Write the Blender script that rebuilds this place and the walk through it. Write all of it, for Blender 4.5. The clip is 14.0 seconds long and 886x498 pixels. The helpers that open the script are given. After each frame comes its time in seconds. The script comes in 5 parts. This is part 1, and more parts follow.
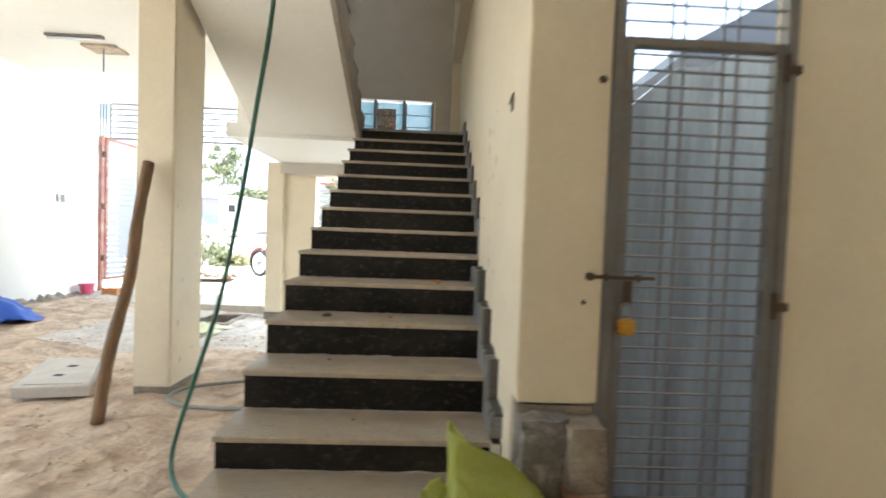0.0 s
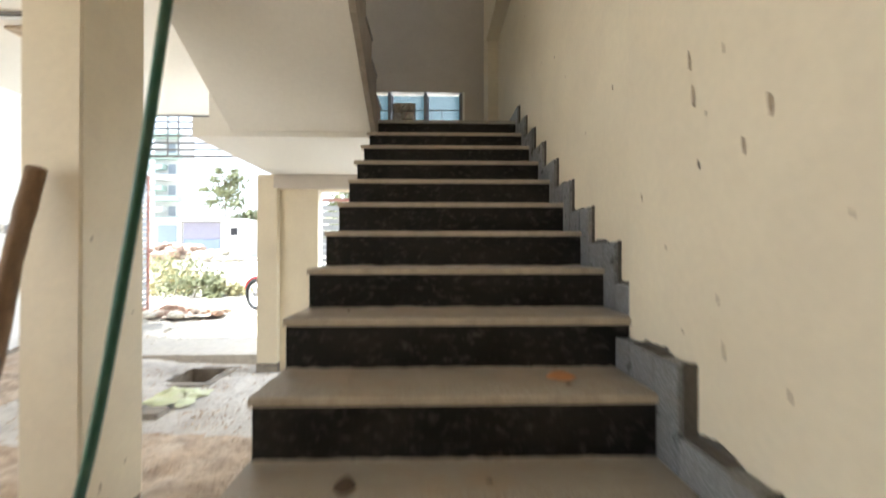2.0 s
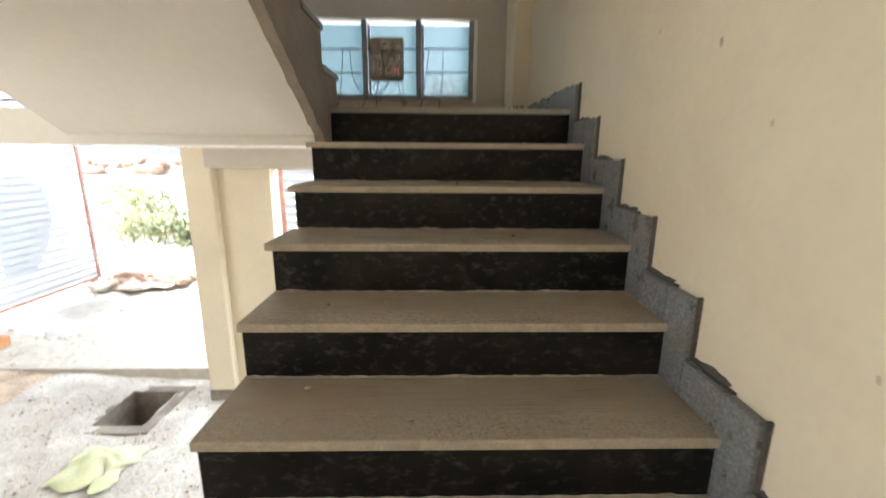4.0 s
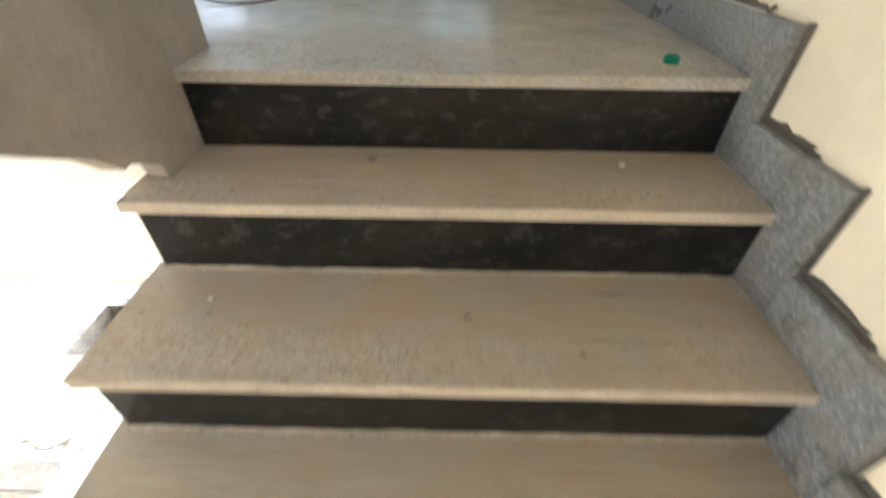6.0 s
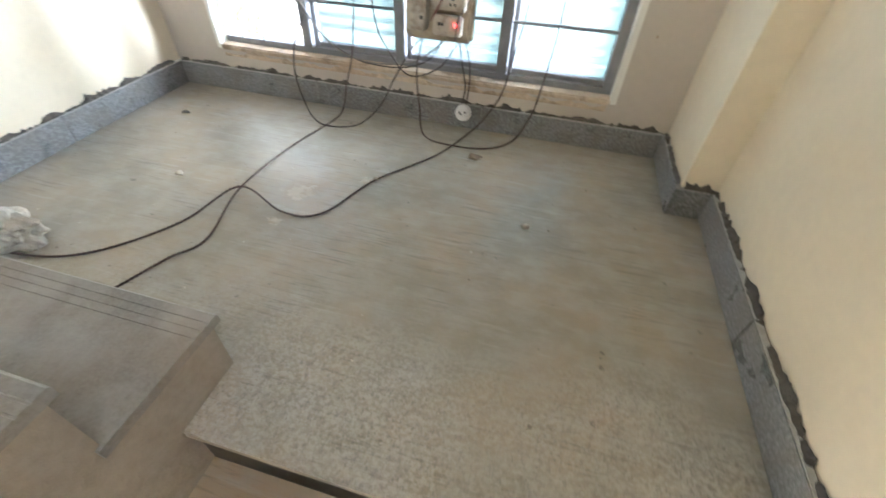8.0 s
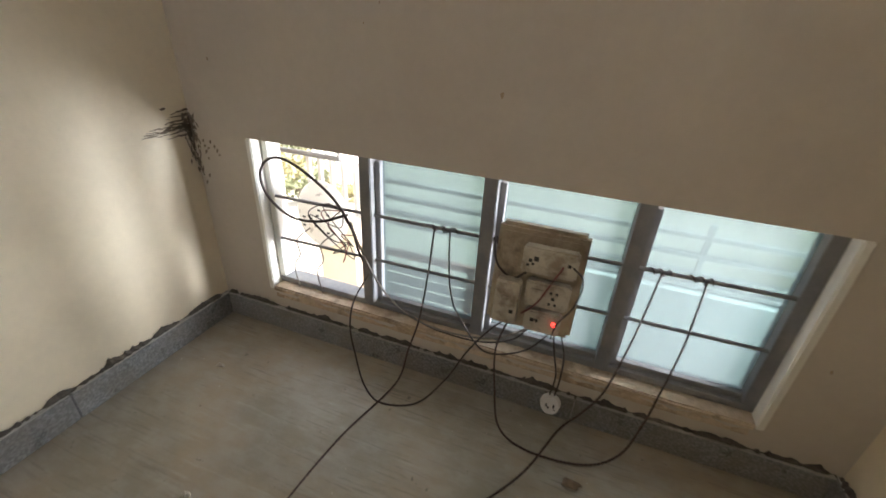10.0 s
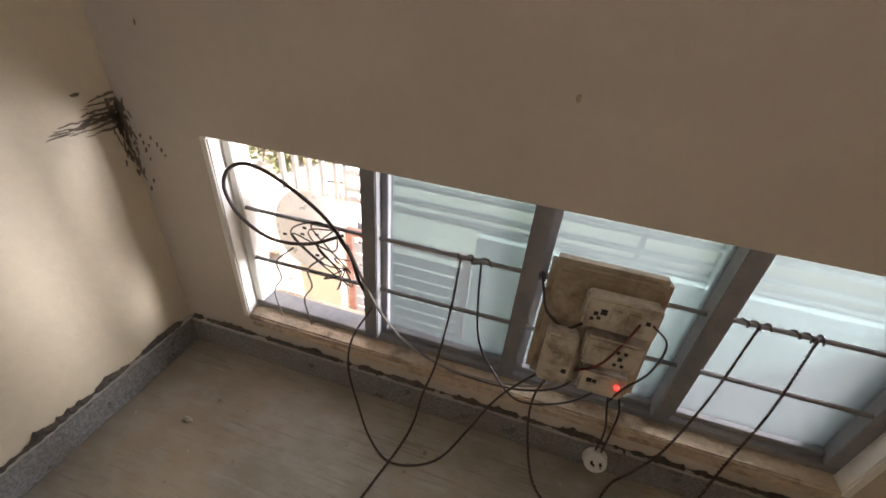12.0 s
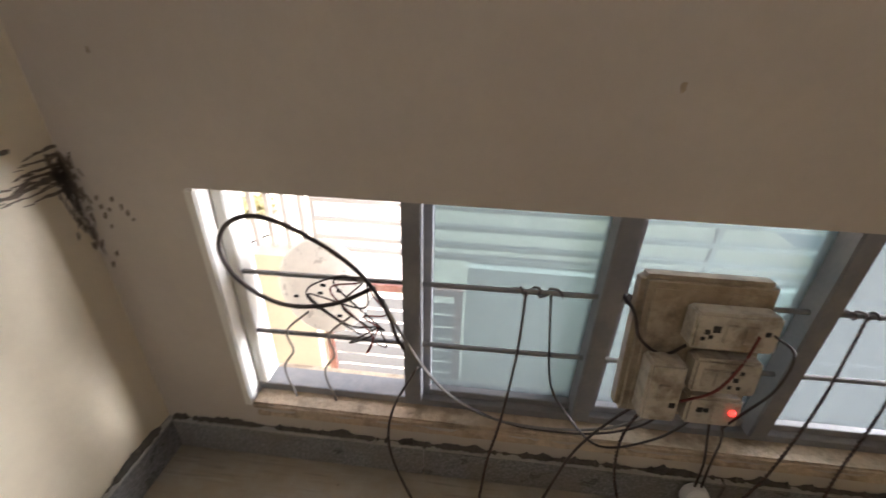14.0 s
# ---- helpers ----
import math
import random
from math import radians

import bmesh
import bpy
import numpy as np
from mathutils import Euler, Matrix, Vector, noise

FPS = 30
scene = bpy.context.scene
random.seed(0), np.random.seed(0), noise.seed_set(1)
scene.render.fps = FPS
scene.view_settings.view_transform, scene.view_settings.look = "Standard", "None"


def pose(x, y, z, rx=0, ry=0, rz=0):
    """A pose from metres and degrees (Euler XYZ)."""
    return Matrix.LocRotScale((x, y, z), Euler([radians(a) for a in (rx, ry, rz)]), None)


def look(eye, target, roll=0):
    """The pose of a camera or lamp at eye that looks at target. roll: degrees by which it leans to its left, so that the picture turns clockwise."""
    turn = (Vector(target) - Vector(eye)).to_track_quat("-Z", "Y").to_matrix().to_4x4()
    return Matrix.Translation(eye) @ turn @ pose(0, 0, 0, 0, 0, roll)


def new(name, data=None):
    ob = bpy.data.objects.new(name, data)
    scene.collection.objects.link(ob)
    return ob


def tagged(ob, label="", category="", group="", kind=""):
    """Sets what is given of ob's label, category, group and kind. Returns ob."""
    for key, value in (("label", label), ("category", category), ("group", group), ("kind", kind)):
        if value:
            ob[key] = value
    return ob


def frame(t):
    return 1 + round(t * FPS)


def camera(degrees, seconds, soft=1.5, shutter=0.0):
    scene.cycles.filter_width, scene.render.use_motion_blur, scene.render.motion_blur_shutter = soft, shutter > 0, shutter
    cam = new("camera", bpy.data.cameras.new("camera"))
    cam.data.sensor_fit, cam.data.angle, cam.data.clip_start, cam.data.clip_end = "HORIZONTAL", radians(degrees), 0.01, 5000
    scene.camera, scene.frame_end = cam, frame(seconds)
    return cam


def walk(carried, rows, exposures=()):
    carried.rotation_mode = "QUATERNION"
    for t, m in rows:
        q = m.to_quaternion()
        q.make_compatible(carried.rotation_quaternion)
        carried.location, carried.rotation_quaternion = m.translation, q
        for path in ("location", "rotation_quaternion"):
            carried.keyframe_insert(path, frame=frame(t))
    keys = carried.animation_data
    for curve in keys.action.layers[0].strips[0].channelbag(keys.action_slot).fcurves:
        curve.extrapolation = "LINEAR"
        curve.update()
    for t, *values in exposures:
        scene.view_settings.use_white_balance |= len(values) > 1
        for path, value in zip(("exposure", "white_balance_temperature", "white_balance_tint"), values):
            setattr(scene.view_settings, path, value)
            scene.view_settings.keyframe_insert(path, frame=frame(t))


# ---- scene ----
SIZE = 1.06
cam = camera(93.7, 14.0, soft=1.6, shutter=0.5)
PATH = [
    (0, (0.850, -1.695, 1.327), (0.918, 0.191, 1.274), 2.1),
    (0.2, (0.745, -1.632, 1.320), (0.782, 0.254, 1.225), 1.0),
    (0.5, (0.677, -1.53, 1.298), (0.716, 0.461, 1.117), 1.4),
    (1, (0.63, -1.265, 1.201), (0.641, 0.696, 0.811), 1.2),
    (1.5, (0.613, -0.879, 1.293), (0.568, 1.103, 1.028), 1.1),
    (2, (0.508, -0.357, 1.436), (0.555, 1.642, 1.45), 0.0),
    (2.5, (0.478, -0.045, 1.733), (0.589, 1.951, 1.813), -0.7),
    (3, (0.517, 0.322, 1.958), (0.546, 2.315, 2.131), 0.1),
    (3.2, (0.524, 0.486, 2.064), (0.548, 2.481, 2.199), 0.1),
    (4.25, (0.56, 1.22, 2.38), (0.60, 3.0, 1.75), 0.5),
    (5.3, (0.588, 1.955, 2.558), (0.614, 3.548, 1.35), 0.4),
    (5.5, (0.564, 2.044, 2.635), (0.617, 3.585, 1.362), 0.9),
    (6, (0.601, 2.278, 2.81), (0.59, 3.82, 1.536), 0.8),
    (6.5, (0.577, 2.612, 2.979), (0.605, 4.097, 1.64), 2.1),
    (7, (0.556, 2.817, 3.124), (0.572, 4.237, 1.716), 1.8),
    (7.5, (0.569, 2.888, 3.264), (0.477, 4.299, 1.849), 2.7),
    (8, (0.628, 2.933, 3.439), (0.29, 4.341, 2.059), 2.9),
    (8.5, (0.6, 3.009, 3.465), (0.07, 4.409, 2.139), 2.4),
    (9, (0.489, 3.145, 3.636), (-0.223, 4.775, 2.721), 2.9),
    (9.2, (0.458, 3.209, 3.678), (-0.238, 4.883, 2.833), 2.7),
    (11.3, (-0.029, 3.82, 3.77), (-0.463, 5.414, 2.643), 5.8),
    (11.5, (-0.028, 3.817, 3.77), (-0.459, 5.415, 2.647), 5.7),
    (12, (-0.03, 3.818, 3.778), (-0.436, 5.426, 2.66), 5.4),
    (12.5, (-0.047, 3.835, 3.766), (-0.436, 5.49, 2.711), 4.8),
    (13, (-0.218, 3.878, 3.722), (-0.635, 5.562, 2.727), 2.9),
    (13.5, (-0.326, 3.882, 3.693), (-0.682, 5.578, 2.694), 1.3),
    (14, (-0.315, 3.913, 3.683), (-0.479, 5.656, 2.715), 1.7),
]
walk(cam, [(t, look(SIZE * Vector(e), SIZE * Vector(g), r)) for t, e, g, r in PATH],
     [(0.0, 2.25, 5500, 5), (0.5, 2.25, 6000, 6), (1.0, 2.25, 6200, 7), (1.5, 2.15, 6000, 8), (2.0, 1.95, 5700, 7), (3.0, 1.85, 5700, 7), (5.5, 3.55, 5500, 7), (6.5, 3.85, 5250, 6), (7.5, 3.85, 5350, 8), (8.5, 3.5, 5550, 8), (9.2, 2.75, 5900, 9), (11.5, 2.1, 6600, 19), (12.5, 2.1, 6600, 21), (14.0, 2.1, 6400, 18)])

# ---- world and sun ----
world = bpy.data.worlds.new("sky")
scene.world = world
world.use_nodes = True
wn = world.node_tree.nodes
sky = wn.new("ShaderNodeTexSky")
sky.sky_type = 'NISHITA'
sky.sun_disc = False
sky.sun_elevation = radians(68)
sky.sun_rotation = radians(-97)
sky.air_density, sky.dust_density = 1.2, 2.0
haze = wn.new("ShaderNodeHueSaturation")
haze.inputs["Saturation"].default_value = 0.32
world.node_tree.links.new(sky.outputs[0], haze.inputs["Color"])
world.node_tree.links.new(haze.outputs[0], wn["Background"].inputs[0])
wn["Background"].inputs[1].default_value = 0.15
sun_data = bpy.data.lights.new("sun", 'SUN')
sun_data.energy, sun_data.angle, sun_data.color = 4.6, radians(3), (1.0, 0.95, 0.87)
sun = new("sun", sun_data)
sun.matrix_world = look((-8, -1, 20), (0, 0, 0))
# lamp added out of view to brighten the landing through its window
win_data = bpy.data.lights.new("window_fill_lamp", 'AREA')
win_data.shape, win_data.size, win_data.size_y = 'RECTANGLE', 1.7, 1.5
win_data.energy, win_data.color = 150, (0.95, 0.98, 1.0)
win = new("window_fill_lamp", win_data)
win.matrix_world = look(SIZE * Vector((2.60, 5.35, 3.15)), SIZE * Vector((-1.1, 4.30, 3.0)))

# ---- materials ----
MATS = {}


def mat(name, color, rough=0.6, metal=0.0, vary=0.12, scale=4.0, grain=60.0, bump=0.15, dirt=None, dirt_amount=0.5, dirt_scale=2.5,
        bump_dist=0.004, stretch=(1, 1, 1), rand=0.0, spec=0.5, stops=(0.45, 0.7), stain=None, stain_amount=0.5, stain_scale=1.3):
    """A painted or mineral surface: large and fine variation, optional dirt of another colour, fine relief."""
    m = bpy.data.materials.new(name)
    m.use_nodes = True
    nt = m.node_tree
    n, l = nt.nodes, nt.links
    b = n["Principled BSDF"]
    co = n.new("ShaderNodeTexCoord")
    mp = n.new("ShaderNodeMapping")
    mp.inputs["Scale"].default_value = stretch
    geo = n.new("ShaderNodeNewGeometry")
    l.new(geo.outputs["Position"], mp.inputs[0])
    big = n.new("ShaderNodeTexNoise")
    big.inputs["Scale"].default_value, big.inputs["Detail"].default_value = scale, 6
    fine = n.new("ShaderNodeTexNoise")
    fine.inputs["Scale"].default_value, fine.inputs["Detail"].default_value = grain, 4
    l.new(mp.outputs[0], big.inputs["Vector"])
    l.new(mp.outputs[0], fine.inputs["Vector"])
    add = n.new("ShaderNodeMath")
    add.operation = 'ADD'
    l.new(big.outputs["Fac"], add.inputs[0])
    l.new(fine.outputs["Fac"], add.inputs[1])
    ramp = n.new("ShaderNodeMapRange")
    ramp.inputs[1].default_value, ramp.inputs[2].default_value = 0.6, 1.4
    ramp.inputs[3].default_value, ramp.inputs[4].default_value = 1 - vary, 1 + vary
    l.new(add.outputs[0], ramp.inputs[0])
    last = ramp.outputs[0]
    if rand:
        oi = n.new("ShaderNodeObjectInfo")
        rr = n.new("ShaderNodeMapRange")
        rr.inputs[3].default_value, rr.inputs[4].default_value = 1 - rand, 1 + rand
        l.new(oi.outputs["Random"], rr.inputs[0])
        mu = n.new("ShaderNodeMath")
        mu.operation = 'MULTIPLY'
        l.new(last, mu.inputs[0])
        l.new(rr.outputs[0], mu.inputs[1])
        last = mu.outputs[0]
    sc = n.new("ShaderNodeVectorMath")
    sc.operation = 'SCALE'
    sc.inputs[0].default_value = color[:3]
    l.new(last, sc.inputs["Scale"])
    col = sc.outputs[0]
    if dirt:
        dn = n.new("ShaderNodeTexNoise")
        dn.inputs["Scale"].default_value, dn.inputs["Detail"].default_value, dn.inputs["Roughness"].default_value = dirt_scale, 9, 0.65
        l.new(mp.outputs[0], dn.inputs["Vector"])
        dr = n.new("ShaderNodeMapRange")
        dr.inputs[1].default_value, dr.inputs[2].default_value = stops
        dr.inputs[4].default_value = dirt_amount
        l.new(dn.outputs["Fac"], dr.inputs[0])
        mx = n.new("ShaderNodeMix")
        mx.data_type = 'RGBA'
        l.new(dr.outputs[0], mx.inputs["Factor"])
        l.new(col, mx.inputs["A"])
        mx.inputs["B"].default_value = (*dirt, 1)
        col = mx.outputs["Result"]
    if stain:
        sn = n.new("ShaderNodeTexNoise")
        sn.inputs["Scale"].default_value, sn.inputs["Detail"].default_value, sn.inputs["Distortion"].default_value = stain_scale, 8, 0.6
        shift = n.new("ShaderNodeVectorMath")
        shift.inputs[1].default_value = (7.3, 2.1, 5.7)
        l.new(mp.outputs[0], shift.inputs[0])
        l.new(shift.outputs[0], sn.inputs["Vector"])
        sr = n.new("ShaderNodeMapRange")
        sr.inputs[1].default_value, sr.inputs[2].default_value, sr.inputs[4].default_value = 0.40, 0.74, stain_amount
        l.new(sn.outputs["Fac"], sr.inputs[0])
        sx = n.new("ShaderNodeMix")
        sx.data_type = 'RGBA'
        l.new(sr.outputs[0], sx.inputs["Factor"])
        l.new(col, sx.inputs["A"])
        sx.inputs["B"].default_value = (*stain, 1)
        col = sx.outputs["Result"]
    l.new(col, b.inputs["Base Color"])
    rm = n.new("ShaderNodeMapRange")
    rm.inputs[1].default_value, rm.inputs[2].default_value = 0.3, 0.7
    rm.inputs[3].default_value, rm.inputs[4].default_value = max(0.02, rough - 0.12), min(1, rough + 0.12)
    l.new(big.outputs["Fac"], rm.inputs[0])
    l.new(rm.outputs[0], b.inputs["Roughness"])
    b.inputs["Metallic"].default_value = metal
    b.inputs["Specular IOR Level"].default_value = spec
    if bump:
        bp = n.new("ShaderNodeBump")
        bp.inputs["Strength"].default_value, bp.inputs["Distance"].default_value = bump, bump_dist
        l.new(add.outputs[0], bp.inputs["Height"])
        l.new(bp.outputs[0], b.inputs["Normal"])
    MATS[name] = m
    return m


def glass(name, color, gloss=0.06):
    """A thin tinted pane: clear with a faint mirror on top."""
    m = bpy.data.materials.new(name)
    m.use_nodes = True
    n, l = m.node_tree.nodes, m.node_tree.links
    n.remove(n["Principled BSDF"])
    tr, gl, mx, fr = n.new("ShaderNodeBsdfTransparent"), n.new("ShaderNodeBsdfGlossy"), n.new("ShaderNodeMixShader"), n.new("ShaderNodeFresnel")
    nz, mr, ml = n.new("ShaderNodeTexNoise"), n.new("ShaderNodeMapRange"), n.new("ShaderNodeVectorMath")
    nz.inputs["Scale"].default_value, nz.inputs["Detail"].default_value = 6, 6
    mr.inputs[3].default_value, mr.inputs[4].default_value = 0.88, 1.06
    ml.operation = 'SCALE'
    ml.inputs[0].default_value = color
    l.new(nz.outputs["Fac"], mr.inputs[0])
    l.new(mr.outputs[0], ml.inputs["Scale"])
    l.new(ml.outputs[0], tr.inputs[0])
    gl.inputs["Roughness"].default_value = gloss
    fr.inputs["IOR"].default_value = 1.35
    l.new(fr.outputs[0], mx.inputs[0])
    l.new(tr.outputs[0], mx.inputs[1])
    l.new(gl.outputs[0], mx.inputs[2])
    film, top_mix = n.new("ShaderNodeBsdfTranslucent"), n.new("ShaderNodeMixShader")
    film.inputs[0].default_value = (0.75, 0.78, 0.78, 1)
    top_mix.inputs[0].default_value = 0.10
    l.new(mx.outputs[0], top_mix.inputs[1])
    l.new(film.outputs[0], top_mix.inputs[2])
    l.new(top_mix.outputs[0], n["Material Output"].inputs[0])
    return m


def glow(name, color, strength):
    m = bpy.data.materials.new(name)
    m.use_nodes = True
    b = m.node_tree.nodes["Principled BSDF"]
    b.inputs["Base Color"].default_value = (*color, 1)
    b.inputs["Emission Color"].default_value = (*color, 1)
    b.inputs["Emission Strength"].default_value = strength
    return m


WALL = mat("cream_wall_paint", (0.76, 0.67, 0.50), 0.55, vary=0.05, scale=1.2, grain=35, bump=0.25, dirt=(0.66, 0.57, 0.42), dirt_amount=0.4, dirt_scale=1.4, stain=(0.58, 0.49, 0.37), stain_amount=0.22, stain_scale=3.5)
WHITE = mat("white_wall_paint", (0.80, 0.78, 0.72), 0.6, vary=0.04, scale=1.5, grain=35, bump=0.25)
SOFFIT = mat("white_soffit_plaster", (0.80, 0.77, 0.70), 0.65, vary=0.04, scale=1.5, grain=30, bump=0.3)
# Greyer than WALL; part of the stairwell's shade is put into this colour.
DARKWALL = mat("shaded_stairwell_wall_paint", (0.56, 0.505, 0.435), 0.6, vary=0.05, scale=1.0, grain=30, bump=0.25, dirt=(0.50, 0.44, 0.37), dirt_amount=0.4, dirt_scale=1.3, stain=(0.40, 0.35, 0.30), stain_amount=0.25, stain_scale=3.0)
CONCRETE = mat("raw_concrete", (0.27, 0.23, 0.185), 0.9, vary=0.3, scale=7, grain=70, bump=0.8, bump_dist=0.012, dirt=(0.46, 0.41, 0.33), dirt_amount=0.55, dirt_scale=7, stain=(0.15, 0.12, 0.10), stain_amount=0.5, stain_scale=5)
PLASTER = mat("rough_plaster_edge", (0.33, 0.285, 0.23), 0.9, vary=0.16, scale=5, grain=50, bump=0.5, bump_dist=0.01, dirt=(0.46, 0.41, 0.33), dirt_amount=0.55, dirt_scale=3.0, stain=(0.20, 0.165, 0.125), stain_amount=0.5, stain_scale=3.5)
def worn_stone(name, brown, warm, grey, rough, back, front, period=0.0):
    """Dusty brushed granite: brown polish with warm stains, worn to a rough grey grain between front and back (in y, or in each period of y)."""
    m = bpy.data.materials.new(name)
    m.use_nodes = True
    n, l = m.node_tree.nodes, m.node_tree.links
    b = n["Principled BSDF"]
    pos = n.new("ShaderNodeNewGeometry").outputs["Position"]

    def noise_of(scale, detail, stretch=(1, 1, 1), shift=0.0):
        mp, t = n.new("ShaderNodeMapping"), n.new("ShaderNodeTexNoise")
        mp.inputs["Scale"].default_value, mp.inputs["Location"].default_value = stretch, (shift, shift * 0.7, 0)
        t.inputs["Scale"].default_value, t.inputs["Detail"].default_value, t.inputs["Roughness"].default_value = scale, detail, 0.6
        l.new(pos, mp.inputs[0])
        l.new(mp.outputs[0], t.inputs["Vector"])
        return t.outputs["Fac"]

    def calc(op, a, c):
        q = n.new("ShaderNodeMath")
        q.operation = op
        for s, v in zip(q.inputs, (a, c)):
            if isinstance(v, (int, float)):
                s.default_value = v
            else:
                l.new(v, s)
        return q.outputs[0]

    def ranged(v, a, c, lo, hi):
        q = n.new("ShaderNodeMapRange")
        q.interpolation_type = 'SMOOTHSTEP'
        for s, w in zip(list(q.inputs)[1:5], (a, c, lo, hi)):
            s.default_value = w
        l.new(v, q.inputs[0])
        return q.outputs[0]

    def blend(f, a, c):
        q = n.new("ShaderNodeMix")
        q.data_type = 'RGBA'
        l.new(f, q.inputs[0])
        for s, v in ((q.inputs[6], a), (q.inputs[7], c)):
            if isinstance(v, tuple):
                s.default_value = (*v, 1)
            else:
                l.new(v, s)
        return q.outputs[2]

    sep = n.new("ShaderNodeSeparateXYZ")
    l.new(pos, sep.inputs[0])
    y = sep.outputs["Y"]
    if period:
        y = calc('MODULO', calc('ADD', y, 10 * period), period)
    y = calc('ADD', y, calc('MULTIPLY', calc('SUBTRACT', noise_of(3.2, 5), 0.5), abs(back - front) * 1.3))
    worn = calc('MULTIPLY', ranged(y, front, back, 1.0, 0.0), ranged(noise_of(2.3, 4, shift=3.0), 0.32, 0.62, 0.25, 1.0))
    col = blend(ranged(noise_of(3.0, 5, shift=9.0), 0.35, 0.7, 0.0, 1.0), brown, warm)
    col = blend(ranged(noise_of(11, 7, (1, 1.6, 1), 5.0), 0.35, 0.72, 0.0, 0.55), col, grey)
    scratch = ranged(noise_of(150, 4, (0.045, 1, 1), 7.0), 0.53, 0.66, 0.0, 0.42)
    col = blend(calc('MULTIPLY', scratch, ranged(noise_of(3.5, 3, shift=8.0), 0.42, 0.62, 0.15, 1.0)), col, tuple(0.45 * g for g in brown))
    streak = ranged(noise_of(34, 5, (0.10, 1, 1), 11.0), 0.58, 0.74, 0.0, 0.3)
    col = blend(streak, col, tuple(1.3 * g for g in grey))
    grit = noise_of(130, 6, (0.7, 0.8, 1), 1.0)
    col = blend(calc('MULTIPLY', worn, ranged(grit, 0.36, 0.66, 0.05, 0.6)), col, tuple(1.35 * g for g in grey))
    dark = calc('MULTIPLY', worn, ranged(noise_of(120, 4, (1, 0.6, 1), 6.0), 0.50, 0.70, 0.0, 0.5))
    col = blend(dark, col, tuple(0.4 * g for g in grey))
    spots = ranged(noise_of(26, 3, shift=2.0), 0.69, 0.75, 0.0, 0.6)
    col = blend(spots, col, tuple(0.35 * g for g in brown))
    l.new(col, b.inputs["Base Color"])
    l.new(calc('ADD', calc('MULTIPLY', worn, 0.28), ranged(noise_of(8, 5, shift=4.0), 0.3, 0.7, rough - 0.08, rough + 0.1)), b.inputs["Roughness"])
    bp = n.new("ShaderNodeBump")
    bp.inputs["Strength"].default_value, bp.inputs["Distance"].default_value = 0.25, 0.003
    l.new(calc('MULTIPLY', grit, calc('ADD', worn, 0.15)), bp.inputs["Height"])
    l.new(bp.outputs[0], b.inputs["Normal"])
    MATS[name] = m
    return m


TREAD = worn_stone("dusty_granite_tread", (0.345, 0.295, 0.22), (0.37, 0.282, 0.185), (0.355, 0.33, 0.28), 0.42, 0.17, 0.09, 0.265 * SIZE)
TREAD_GREY = mat("dusty_grey_granite_tread", (0.225, 0.215, 0.195), 0.42, vary=0.3, scale=5, grain=120, bump=0.12, dirt=(0.38, 0.365, 0.335), dirt_amount=0.75, dirt_scale=7, stain=(0.25, 0.18, 0.12), stain_amount=0.5, stain_scale=3.0)
LANDING = worn_stone("dusty_granite_landing", (0.28, 0.26, 0.205), (0.37, 0.31, 0.225), (0.40, 0.385, 0.35), 0.37, 3.85, 3.5)
RISER = mat("black_granite_riser", (0.007, 0.0065, 0.006), 0.42, vary=0.5, scale=6, grain=160, bump=0.06, dirt=(0.22, 0.205, 0.18), dirt_amount=0.5, dirt_scale=34, rand=0.2, stops=(0.53, 0.86), spec=0.2, stain=(0.035, 0.03, 0.025), stain_amount=0.6, stain_scale=4.0, stretch=(0.7, 1, 1.1))
SKIRT = mat("grey_granite_skirting", (0.15, 0.155, 0.155), 0.36, vary=0.35, scale=12, grain=260, bump=0.12, dirt=(0.40, 0.405, 0.40), dirt_amount=0.6, dirt_scale=105, rand=0.12, stops=(0.44, 0.62), stain=(0.19, 0.165, 0.135), stain_amount=0.7, stain_scale=9)
# Paler tone for skirting tops and the upper treads' front faces.
SKIRTTOP = mat("pale_granite_edge", (0.42, 0.41, 0.38), 0.7, vary=0.2, scale=14, grain=120, bump=0.2, dirt=(0.2, 0.17, 0.13), dirt_amount=0.6, dirt_scale=14)
MORTAR = mat("dark_mortar", (0.10, 0.09, 0.075), 0.95, vary=0.35, scale=14, grain=80, bump=0.9, bump_dist=0.01)
SOIL = mat("trodden_soil_floor", (0.56, 0.44, 0.32), 0.95, vary=0.25, scale=4, grain=22, bump=0.8, bump_dist=0.03, dirt=(0.68, 0.585, 0.46), dirt_amount=0.8, dirt_scale=3.5, stain=(0.26, 0.175, 0.115), stain_amount=0.85, stain_scale=4.6)
COVERM = mat("smooth_grey_cement", (0.50, 0.47, 0.42), 0.85, vary=0.12, scale=6, grain=60, bump=0.3, dirt=(0.62, 0.55, 0.46), dirt_amount=0.6, dirt_scale=6)
CEMENT = mat("pale_cement_dust", (0.56, 0.52, 0.46), 0.95, vary=0.2, scale=4, grain=26, bump=0.7, bump_dist=0.025, dirt=(0.70, 0.66, 0.60), dirt_amount=0.8, dirt_scale=3.0, stain=(0.36, 0.31, 0.26), stain_amount=0.6, stain_scale=2.4)
MORTARGREY = mat("grey_slapped_mortar", (0.20, 0.185, 0.165), 0.9, vary=0.35, scale=12, grain=60, bump=0.9, bump_dist=0.012, dirt=(0.48, 0.45, 0.41), dirt_amount=0.7, dirt_scale=13, stops=(0.52, 0.68))
